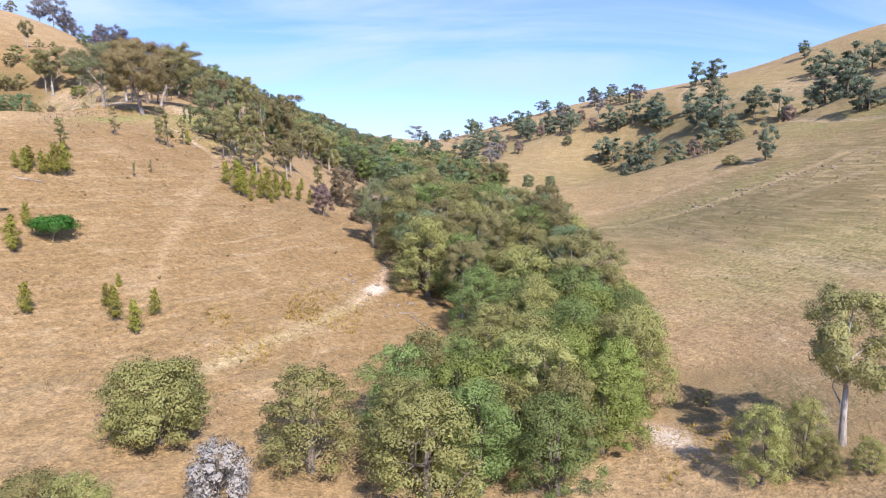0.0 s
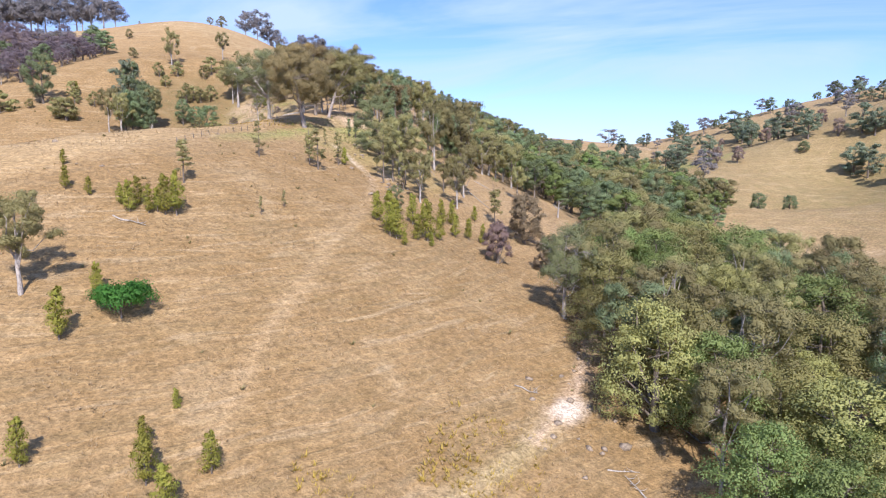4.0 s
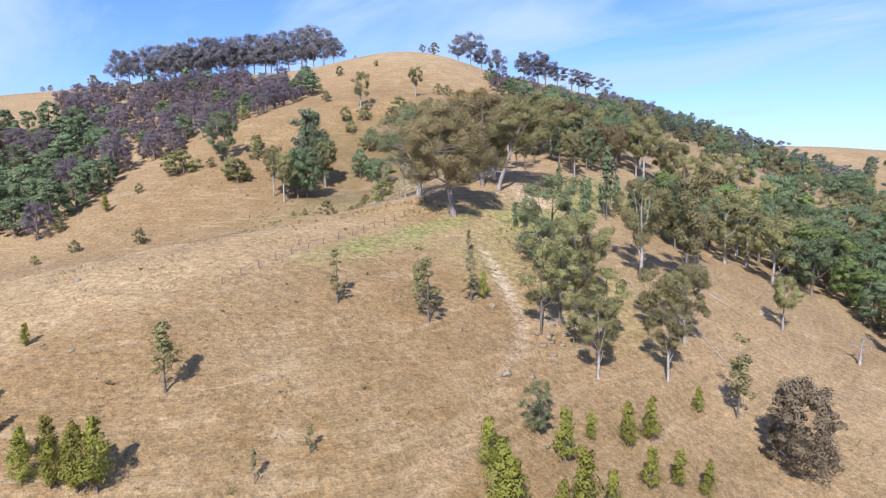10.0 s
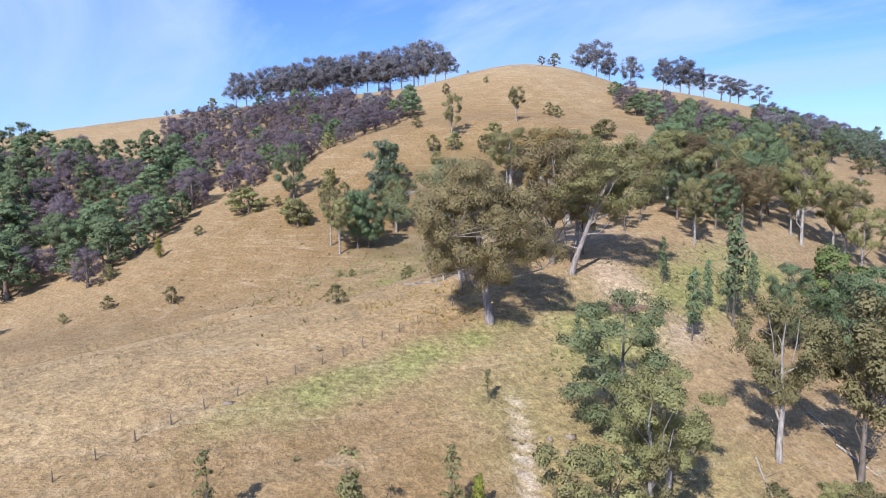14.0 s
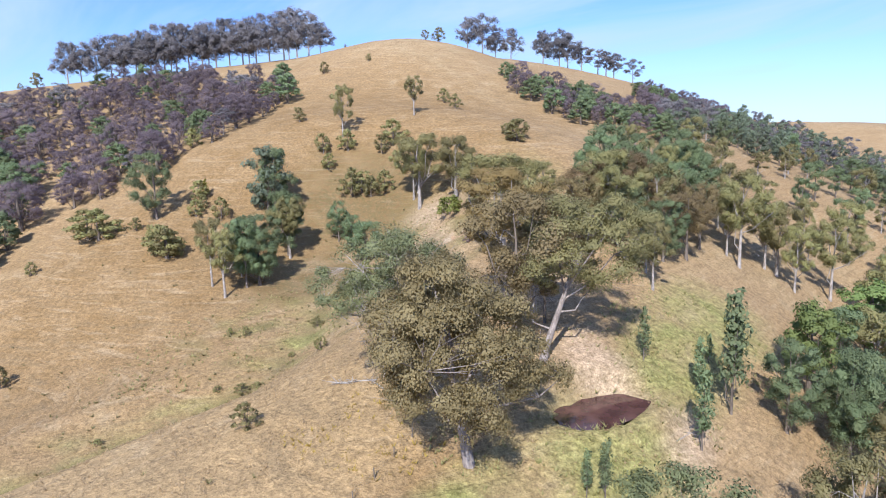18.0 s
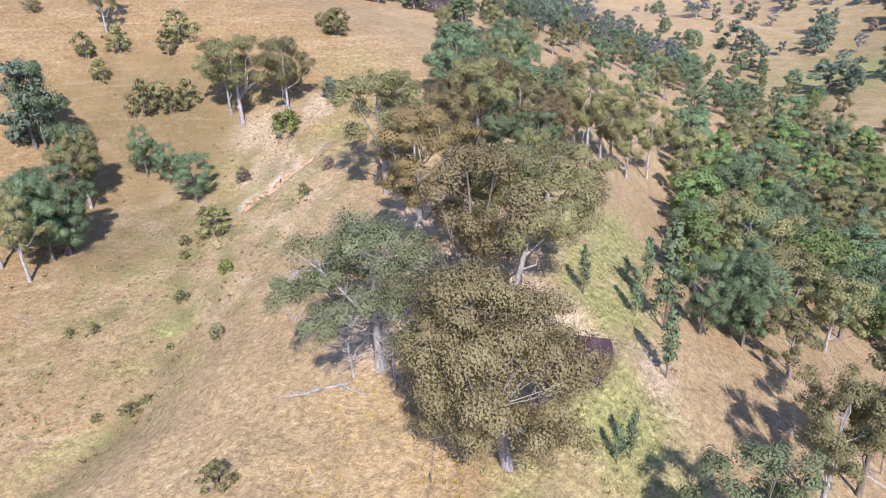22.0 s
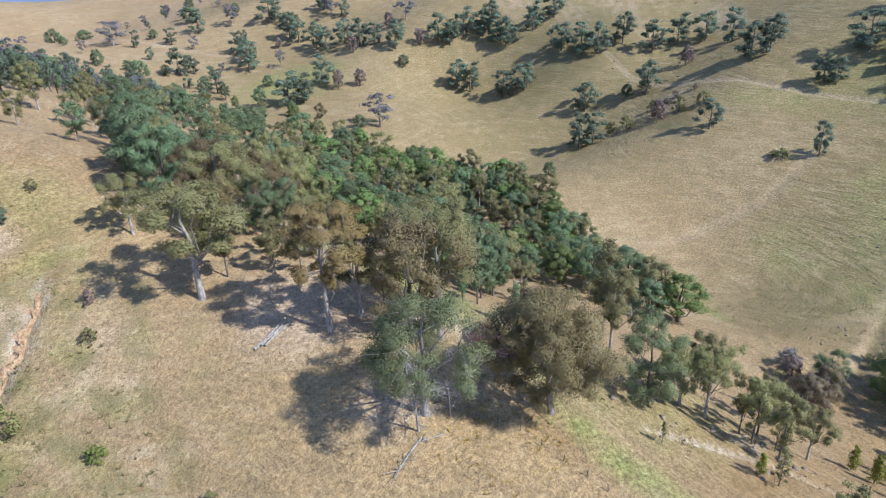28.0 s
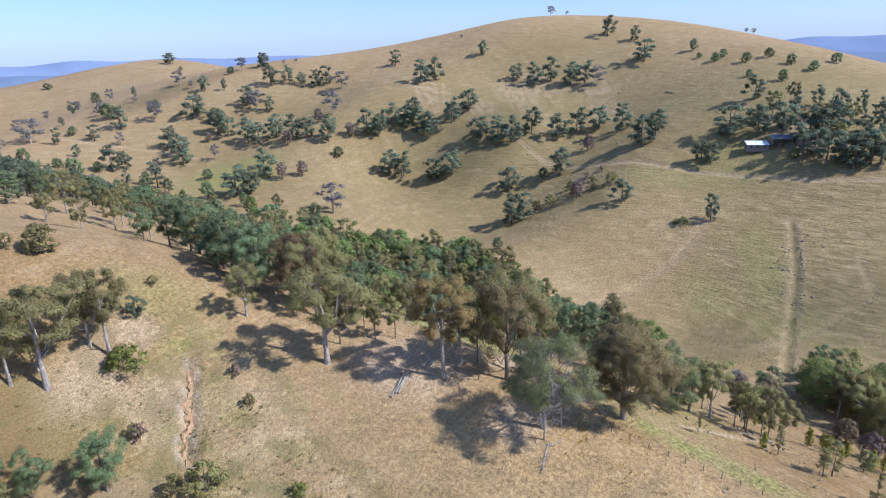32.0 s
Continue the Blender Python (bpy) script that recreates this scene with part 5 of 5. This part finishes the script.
wood([(-245, 430), (-215, 450), (-170, 430), (-152, 408), (-150, 396), (-182, 387), (-228, 412)], 7.5,
     ["thicket_tree"] * 3 + ["valley_tree"] * 4 + ["hill_bronze_gum"], 8, 12, "trees on the hill's shoulder", 17, wide=1.25)
wood([(-232, 560), (-200, 600), (-160, 600), (-160, 560), (-172, 505), (-188, 478)], 7.5, ["thicket_tree"] * 5 + ["valley_tree"], 8, 12, "trees on the hill's far shoulder", 18, wide=1.25)
wood([(205, 205), (225, 190), (260, 215), (245, 260), (222, 262), (210, 230)], 13, ["hill_gum_tree"] * 3 + ["gum_tree"], 13, 19, "gums round the sheds", 21, 12)
wood([(-60, 600), (60, 590), (130, 700), (60, 900), (-90, 880)], 34, ["hill_gum_tree"] * 2 + ["round_bush", "hill_bronze_gum"], 8, 15, "trees scattered on the far pasture", 22, 40)

wood([(-130, 302), (-123, 280), (-114, 270), (-105, 277), (-102, 292), (-110, 330), (-122, 342)], 7.5, ["flank_olive_gum", "flank_gum_tree", "bronze_gum_tree", "green_gum_tree"], 12, 18, "gums on the upper flank", 23, 30, wide=1.1)

for root in PROTO.values():
    for ob in (*root.children_recursive, root):
        bpy.data.objects.remove(ob)

# ---- built and fallen things ----
def part(name, bm, mat, parent, label=""):
    me = bpy.data.meshes.new(name)
    bm.to_mesh(me)
    bm.free()
    me.materials.append(mat)
    ob = new(name, me)
    ob.parent = parent
    return tagged(ob, label)


def box(bm, sx, sy, sz, at=(0, 0, 0), turn=0.0, tip=0.0, bevel=0.0):
    got = bmesh.ops.create_cube(bm, size=1, matrix=pose(*at, 0, tip, turn) @ Matrix.Diagonal((sx, sy, sz, 1)))
    if bevel:
        edges = list({e for v in got["verts"] for e in v.link_edges})
        bmesh.ops.bevel(bm, geom=edges, offset=bevel, segments=1, affect="EDGES")


def from_tube(name, pieces, mat, parent=None):
    v, f = joined(pieces)
    me = quads(name, v, f, mat)
    me.shade_smooth()
    ob = new(name, me)
    ob.parent = parent
    return ob


def water():
    """The brown stock dam, its surface level."""
    m, n, l, b = material("dam_water", 0.06)
    b.inputs["Specular IOR Level"].default_value = 0.5
    pos = n.new("ShaderNodeNewGeometry").outputs["Position"]
    f = noise_node(n, l, 0.5, 3, 0.5, pos)
    l.new(ramp(n, l, f, (0.35, (0.062, 0.028, 0.028)), (0.65, (0.108, 0.050, 0.046))), b.inputs["Base Color"])
    relief(n, l, b, noise_node(n, l, 6, 2, 0.5, pos), 0.08, 0.02)
    px, py, pz = POND
    bm = bmesh.new()
    ring = []
    for k in range(48):
        a = k * math.pi / 24
        r = 5.3 + 0.35 * math.sin(3 * a + 1) + 0.2 * math.sin(7 * a)
        u, v = 1.42 * r * math.cos(a), 0.82 * r * math.sin(a)
        ring.append(bm.verts.new((px + 0.31 * u + 0.95 * v, py + 0.95 * u - 0.31 * v, pz)))
    bm.faces.new(ring)
    me = bpy.data.meshes.new("water")
    bm.to_mesh(me); bm.free()
    me.materials.append(m)
    tagged(new("water", me), "still brown water of a small stock dam", "water", kind="structure")


def fence():
    root = tagged(new("fence"), "old wire fence with weathered timber posts", "fence")
    rng = random.Random(5)
    tops, post_mesh = [], None
    for (ax, ay), (bx, by) in zip(FENCE, FENCE[1:]):
        n = max(1, round(math.hypot(bx - ax, by - ay) / 3.6))
        for k in range(n):
            x, y = ax + (bx - ax) * k / n, ay + (by - ay) * k / n
            z = height(x, y)
            if post_mesh is None:
                v, f = tube([(0, 0, -0.4), (0.01, 0, 0.5), (0.02, 0.01, 1.15), (0.02, 0.01, 1.2)], [0.075, 0.07, 0.065, 0.03], 7)
                post_mesh = quads("post", v, f, M_DARK)
            ob = new("post", post_mesh)
            ob.parent = root
            ob.matrix_basis = pose(x, y, z, rng.uniform(-5, 5), rng.uniform(-5, 5), rng.uniform(0, 360))
            tops.append((x, y, z))
    for h in (0.35, 0.7, 1.05):
        from_tube("wire", [tube([(x, y, z + h) for x, y, z in tops], [0.008] * len(tops), 4)], M_WIRE, root)


def log_pile(x, y, turn):
    root = tagged(new("log_pile"), "loose pile of bleached fallen logs on dry grass", "logs")
    rng = np.random.default_rng(4)
    root.location = (x, y, height(x, y))
    for k in range(9):
        a = radians(turn + rng.uniform(-12, 12))
        ln, r = rng.uniform(3.5, 6), rng.uniform(0.1, 0.17)
        ox, oy = rng.uniform(-1.6, 1.6), rng.uniform(-0.8, 0.8)
        d = np.array((math.cos(a), math.sin(a)))
        ends = []
        for s in (-0.5, -0.1, 0.25, 0.5):
            qx, qy = ox + d[0] * ln * s, oy + d[1] * ln * s
            ends.append((qx, qy, height(x + qx, y + qy) - height(x, y) + r + 0.22 * (k % 3)))
        from_tube("log", [tube(ends, [r, r * 0.95, r * 0.8, r * 0.6], 8)], M_GREY, root)


def fallen(x, y, ln, r, turn, branches, label, mat, seed):
    """A fallen trunk or limb with broken branches."""
    rng = np.random.default_rng(seed)
    z0 = height(x, y)
    root = tagged(new("fallen_branch"), label, "fallen branch")
    root.location = (x, y, z0)
    a = radians(turn)
    line = []
    for s in (0, 0.3, 0.6, 1.0):
        qx, qy = math.cos(a) * ln * s, math.sin(a) * ln * s + rng.normal() * 0.1
        line.append((qx, qy, height(x + qx, y + qy) - z0 + r * 0.8))
    from_tube("stem", [tube(line, [r, r * 0.85, r * 0.6, r * 0.25], 8)], mat, root)
    for _ in range(branches):
        s = rng.uniform(0.25, 0.9)
        p = np.array(line[1]) * (1 - s) + np.array(line[3]) * s
        e = p + np.array((*(rng.normal(size=2) * ln * 0.2), abs(rng.normal()) * 0.5 + 0.1))
        q = (p + e) / 2 + rng.normal(size=3) * 0.15
        from_tube("twig", [tube([p, q, e], [r * 0.4, r * 0.28, r * 0.08], 5)], mat, root)


def snag(name, x, y, h, label, seed, limbs=14, thick=0.16, mat=None):
    """A dead standing tree of bare forked limbs."""
    rng = np.random.default_rng(seed)
    root = tagged(new(name), label, "dead tree")
    root.location = (x, y, height(x, y))
    top = np.array((rng.normal() * 0.3, rng.normal() * 0.3, h * 0.8))
    from_tube("trunk", [tube([(0, 0, -0.3), top * 0.35, top * 0.7, top], [thick, thick * 0.8, thick * 0.5, thick * 0.2], 7)], mat or M_GREY, root)
    for k in range(limbs):
        s = rng.uniform(0.2, 0.95)
        p = top * s
        a = 2.4 * k
        out = h * 0.3 * (1.15 - s * 0.5)
        e = p + np.array((math.cos(a) * out, math.sin(a) * out, h * rng.uniform(0.1, 0.25)))
        q = (p + e) / 2 + rng.normal(size=3) * h * 0.03
        bits = [tube([p, q, e], [thick * 0.4, thick * 0.25, thick * 0.06], 5)]
        for _ in range(6):
            t = rng.uniform(0.3, 1)
            w = q + (e - q) * t
            bits.append(tube([w, w + rng.normal(size=3) * h * 0.045, w + rng.normal(size=3) * h * 0.08], [thick * 0.14, thick * 0.09, thick * 0.03], 4))
        from_tube("limb", bits, mat or M_GREY, root)


def shed(x, y, turn, ln, wd, eave, roof_mat, wall_mat, label, open_front):
    z = max(height(x + math.cos(radians(turn)) * s * ln / 2, y + math.sin(radians(turn)) * s * ln / 2) for s in (-1, 0, 1))
    root = tagged(new("farm_shed"), label, "shed")
    root.matrix_basis = pose(x, y, z, 0, 0, turn)
    rise = 1.6
    bays = max(2, round(ln / 4))
    for k in range(bays + 1):
        for s in (-1, 1):
            bm = bmesh.new()
            box(bm, 0.16, 0.16, eave + 2.5 + (rise * 0.85 if s > 0 else 0), (-ln / 2 + 0.15 + (ln - 0.3) * k / bays, s * (wd / 2 - 0.15), (eave - 2.5 + (rise * 0.85 if s > 0 else 0)) / 2))
            part("post", bm, M_GREY, root)
    bm = bmesh.new(); box(bm, ln, 0.08, eave + 2.0 + rise * 0.85, (0, wd / 2 - 0.05, (eave - 2.0 + rise * 0.85) / 2)); part("back_wall", bm, wall_mat, root)
    for s in (-1, 1):
        bm = bmesh.new(); box(bm, 0.08, wd - 0.2, eave + 2.0, (s * (ln / 2 - 0.02), 0, (eave - 2.0) / 2)); part("end_wall", bm, wall_mat, root)
    if not open_front:
        bm = bmesh.new(); box(bm, ln, 0.08, eave + 1.6, (0, -wd / 2 + 0.05, (eave - 2.4) / 2)); part("front_wall", bm, wall_mat, root)
        for k in range(3):
            bm = bmesh.new(); box(bm, 1.1, 0.06, 0.9, (-ln / 3 + ln / 3 * k, -wd / 2 - 0.02, eave - 1.1)); part("window", bm, M_DARKPANE, root)
    sheets = round(ln / 1.0)
    for k in range(sheets):
        bm = bmesh.new()
        w = (ln + 0.8) / sheets
        x0 = -(ln + 0.8) / 2 + w * k
        cols = 6
        rows = [[bm.verts.new((x0 + w * i / cols, y0, z0 + 0.035 * (i % 2))) for i in range(cols + 1)] for y0, z0 in ((-wd / 2 - 0.5, eave + 0.05), (wd / 2 + 0.4, eave + rise))]
        low = [[bm.verts.new((v.co.x, v.co.y, v.co.z - 0.03)) for v in r] for r in rows]
        for a, b in ((rows[0], rows[1]), (low[1], low[0]), (low[0], rows[0]), (rows[1], low[1])):
            for i in range(cols):
                bm.faces.new((a[i], a[i + 1], b[i + 1], b[i]))
        part("roof_sheet", bm, roof_mat, root)


def stones(name, label, spots, seed, lo, hi, mat, kind="stuff"):
    """Rough boulders, strewn over patches: centre, spread and count."""
    rng = np.random.default_rng(seed)
    vs, fs, n = [], [], 0
    bm = bmesh.new()
    bmesh.ops.create_icosphere(bm, subdivisions=1, radius=1)
    base = np.array([v.co[:] for v in bm.verts])
    tris = np.array([[v.index for v in f.verts] for f in bm.faces])
    bm.free()
    for cx, cy, sx, sy, count in spots:
        x, y = rng.normal(cx, sx, count), rng.normal(cy, sy, count)
        z = lay(x, y)
        for a, b, c in zip(x, y, z):
            r = rng.uniform(lo, hi) * rng.uniform(0.6, 1.2, 3) * (1, 1, 0.6)
            v = base * (1 + 0.22 * rng.normal(size=(len(base), 1))) * r
            vs.append(v + (a, b, c + 0.05 * r[2])); fs.append(tris + n); n += len(base)
    ob = new(name, quads(name, np.concatenate(vs), np.concatenate(fs), mat))
    tagged(ob, label, "rocks", kind=kind)


def tufts(name, label, areas, seed, mat, lo, hi, blades=5):
    """Tussocks of blades over patches: x and y bounds and count."""
    rng = np.random.default_rng(seed)
    X, Y = [], []
    for x0, x1, y0, y1, count in areas:
        X.append(rng.uniform(x0, x1, count)); Y.append(rng.uniform(y0, y1, count))
    X, Y = np.concatenate(X), np.concatenate(Y)
    keep = ridge_noise(X, Y, 16, seed) + rng.normal(size=len(X)) * 0.25 > -0.1
    X, Y = X[keep], Y[keep]
    Z = lay(X, Y)
    n = len(X) * blades
    c = np.repeat(np.stack([X, Y, Z], 1), blades, axis=0)
    h = np.repeat(rng.uniform(lo, hi, len(X)), blades) * rng.uniform(0.6, 1.1, n)
    a = rng.uniform(0, 6.28, n)
    out = np.stack([np.cos(a), np.sin(a), 0 * a], 1)
    side = np.stack([-np.sin(a), np.cos(a), 0 * a], 1)
    foot = c + out * (0.1 * h)[:, None] - (0, 0, 0.04)
    tip = c + out * (h * rng.uniform(0.6, 1.4, n))[:, None] + np.stack([0 * h, 0 * h, h], 1)
    w = (0.15 * h)[:, None]
    v = np.stack([foot - side * w, foot + side * w, tip], 1).reshape(-1, 3)
    ob = new(name, quads(name, v, np.arange(3 * n).reshape(-1, 3), mat))
    tagged(ob, label, "grass", kind="stuff")


def earth_bank(path, drop, label, seed):
    """A raw scarp along an eroded gully: a broken lip, a steep face and a crumbled foot."""
    rng = np.random.default_rng(seed)
    line_ = []
    for (ax, ay), (bx, by) in zip(path, path[1:]):
        for k in range(7):
            line_.append((ax + (bx - ax) * k / 7, ay + (by - ay) * k / 7))
    line_ = np.array(line_) + rng.normal(size=(len(line_), 2)) * 0.16
    d = np.gradient(line_, axis=0)
    side = np.stack([d[:, 1], -d[:, 0]], 1) / (np.linalg.norm(d, axis=1, keepdims=True) + 1e-6)
    tall = drop * np.sin(np.linspace(0.25, 2.9, len(line_))) * rng.uniform(0.7, 1.2, len(line_))
    rows = []
    for out, up_ in ((1.5, -0.25), (0.75, 0.05), (0.55, 0.55), (0.28, 0.95), (0.1, 0.5), (-0.15, 0.08), (-0.7, -0.35)):
        p = line_ + side * (out + 0.12 * rng.normal(size=(len(line_), 1)))
        rows.append(np.concatenate([p, (lay(p[:, 0], p[:, 1]) + up_ * tall)[:, None]], 1))
    n = len(line_)
    faces = np.array([(a * n + k, a * n + k + 1, (a + 1) * n + k + 1, (a + 1) * n + k) for a in range(6) for k in range(n - 1)])
    tagged(new("earth_bank", quads("earth_bank", np.concatenate(rows), faces, M_BANK)), label, "earth bank")


def ranges():
    """Blue ranges far beyond the hills, kilometres of hazy air painted into their colour."""
    for name, dist, base, amp, haze_hue, a0, a1, seed in (("backdrop", 3900, -110, 130, (0.20, 0.26, 0.40), -110, 60, 3), ("backdrop", 3300, -120, 60, (0.16, 0.21, 0.31), -110, 40, 8)):
        m, n, l, b = material("haze_blue_range", 1.0)
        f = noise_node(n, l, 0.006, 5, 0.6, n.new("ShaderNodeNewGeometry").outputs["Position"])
        l.new(ramp(n, l, f, (0.3, tuple(0.9 * c for c in haze_hue)), (0.7, tuple(1.1 * c for c in haze_hue))), b.inputs["Base Color"])
        ang = np.radians(np.linspace(a0, a1, 260))
        k = np.arange(260)
        top = base + 120 + amp * (0.5 + 0.5 * ridge_noise(k * 9.0, k * 4.0, 700, seed) + 0.25 * ridge_noise(k * 9.0, k * 2.0, 160, seed + 1))
        rows = []
        for u, dd in ((0, -500), (0.55, -260), (1.0, 0), (0.9, 250)):
            r = dist + dd
            rows.append(np.stack([50 + np.sin(-ang) * r, 300 + np.cos(-ang) * r, base + (top - base) * u], 1))
        v = np.concatenate(rows)
        f_ = [(a * 260 + i, a * 260 + i + 1, (a + 1) * 260 + i + 1, (a + 1) * 260 + i) for a in range(3) for i in range(259)]
        me = quads("haze_blue_range", v, np.array(f_), m)
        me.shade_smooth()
        tagged(new(name, me), "distant forested ranges coloured blue for haze", "hills", kind="structure")


M_WIRE, _, _, wb = material("fence_wire", 0.5)
wb.inputs["Base Color"].default_value, wb.inputs["Metallic"].default_value = (0.25, 0.24, 0.23, 1), 0.8
M_ROOF = mottled("white_roof_iron", (0.62, 0.64, 0.67), (0.8, 0.82, 0.85), 0.8, 0.45, 0.05)
M_ROOF_DARK = mottled("dull_grey_roof_iron", (0.10, 0.11, 0.14), (0.2, 0.21, 0.25), 0.8, 0.5, 0.05)
M_BOARDS = mottled("weathered_wall_boards", (0.16, 0.14, 0.12), (0.3, 0.27, 0.23), 1.5)
M_DARKPANE, _, _, pb = material("dark_window", 0.1)
pb.inputs["Base Color"].default_value = (0.03, 0.035, 0.045, 1)
M_ROCK = mottled("lichened_rock", (0.17, 0.135, 0.10), (0.36, 0.285, 0.21), 2.5)
M_TUFT = leafage("dry_tussock", (0.34, 0.25, 0.135), (0.50, 0.385, 0.22), 0.4, 0.0)
M_GOLD = leafage("golden_weeds", (0.30, 0.21, 0.045), (0.50, 0.36, 0.08), 0.3, 0.0)
M_WEED = leafage("green_weeds", (0.20, 0.20, 0.07), (0.38, 0.36, 0.15), 0.3, 0.0)

M_BANK = mottled("raw_orange_clay", (0.22, 0.135, 0.072), (0.48, 0.33, 0.20), 1.6, 0.95, 0.6)
water()
fence()
earth_bank(CUT[:4], 1.1, "raw orange clay bank cut by the gully", 31)
earth_bank(CUT[2:], 0.9, "eroded clay scarp at the gully head", 32)
log_pile(-126, 246.5, 16)
fallen(-119, 214, 7, 0.16, 200, 16, "tangle of dead branches under the spreading gum", M_GREY, 1)
fallen(-116, 212.5, 5, 0.12, 160, 12, "dead grey limb lying in the grass", M_GREY, 2)
fallen(-81.5, 121, 5.5, 0.13, 10, 7, "bleached dead branch lying on the slope", M_GREY, 3)
fallen(-3, 108, 5, 0.12, 130, 6, "bleached dead branch near the creek", M_GREY, 4)
fallen(-8, 112, 3.5, 0.1, 20, 4, "pale broken branch in dry grass", M_GREY, 5)
fallen(-20, 122, 3, 0.1, 5, 3, "pale dead stick on the slope", M_GREY, 6)
fallen(274, 339, 10, 0.35, 60, 5, "white fallen trunk on the far hill", M_GREY, 7)
fallen(-52, 216, 11, 0.16, -40, 3, "long pale fallen pole below the gums", M_GREY, 8)
fallen(-61.9, 233, 6.5, 0.15, -4, 2, "bleached trunk lying down the flank", M_GREY, 10)
fallen(-54.9, 234.4, 6, 0.14, -15, 1, "long bleached pole on the flank", M_GREY, 11)
fallen(-66.5, 235.6, 5, 0.12, -12, 4, "grey fallen limb below the dam", M_GREY, 12)
fallen(-61.6, 251.8, 4, 0.1, -20, 2, "pale stick lying on the flank", M_GREY, 13)
fallen(-65.4, 219.3, 5.5, 0.12, -45, 3, "pale fallen limb below the gums", M_GREY, 14)
fallen(-54.2, 236.4, 4, 0.1, -70, 1, "bleached branch in dry grass", M_GREY, 15)
fallen(-84, 231, 5, 0.1, 80, 10, "grey brush heap beside the dam", M_GREY, 9)
snag("dead_tree", 38, 63, 6.5, "grey leafless shrub under the gum", 5, 18, 0.1)
snag("dead_tree", -118.6, 215.2, 10, "tangle of bare silver limbs under the spreading gum", 15, 26, 0.2)
snag("dead_tree", -113.0, 214.6, 8, "bare grey forked limbs beside the old gums", 16, 16, 0.15)
snag("dead_tree", -30, 240, 6.5, "bright white dead stump with broken limbs", 6, 5, 0.32, M_PALE)
snag("dead_tree", -10, 258, 9, "pale leafless tree at the wood's edge", 7, 20, 0.18)
snag("dead_tree", 8, 262, 8, "grey bare tree among the creek trees", 8, 18, 0.16)
shed(198.2, 258.2, -62, 12, 6.5, 2.1, M_ROOF, M_BOARDS, "long farm shed with white iron roof", False)
shed(204.8, 245.6, -62, 13, 7, 2.3, M_ROOF_DARK, M_BOARDS, "open-fronted farm shed with dark roof under gums", True)
stones("rocks", "scattered weathered rocks on the hillsides", ((90, 208, 30, 4, 90), (150, 355, 12, 8, 70), (230, 455, 34, 22, 150), (272, 440, 18, 22, 90), (254, 380, 14, 12, 60), (154, 349, 7, 4, 70), (112, 216, 14, 5, 60), (90, 770, 45, 14, 90), (-95, 150, 25, 20, 7), (-12, 124, 4, 10, 30), (-65, 186, 4, 6, 30), (-78, 195, 7, 10, 12), (180, 385, 16, 20, 50), (26, 250, 4, 6, 24)), 3, 0.15, 0.8, M_ROCK)
tufts("dry_grass", "tussocks of tall dry golden grass", ((-150, -10, 70, 260, 34000), (-240, -120, 150, 330, 16000), (10, 120, 60, 260, 8000)), 5, M_TUFT, 0.14, 0.34, 6)
tufts("weeds", "low green weeds along the gully and dam", ((-185, -150, 200, 300, 1500), (-104, -80, 205, 275, 1600), (0, 50, 200, 260, 1200)), 6, M_WEED, 0.25, 0.7, 5)
tufts("golden_weeds", "golden-yellow weeds beside the cattle track", ((-26, -14, 100, 114, 420), (-36, -24, 85, 97, 330), (22, 36, 62, 74, 260), (-120, -102, 197, 214, 240)), 16, M_GOLD, 0.25, 0.6, 6)
tufts("dark_weeds", "scattered dark weed clumps in the dry pasture", ((-75, -10, 80, 180, 70), (-130, -60, 120, 200, 80), (30, 130, 110, 240, 300), (-230, -170, 190, 290, 160), (-172, -148, 180, 270, 260)), 27, M_SCRUB, 0.25, 0.65, 14)
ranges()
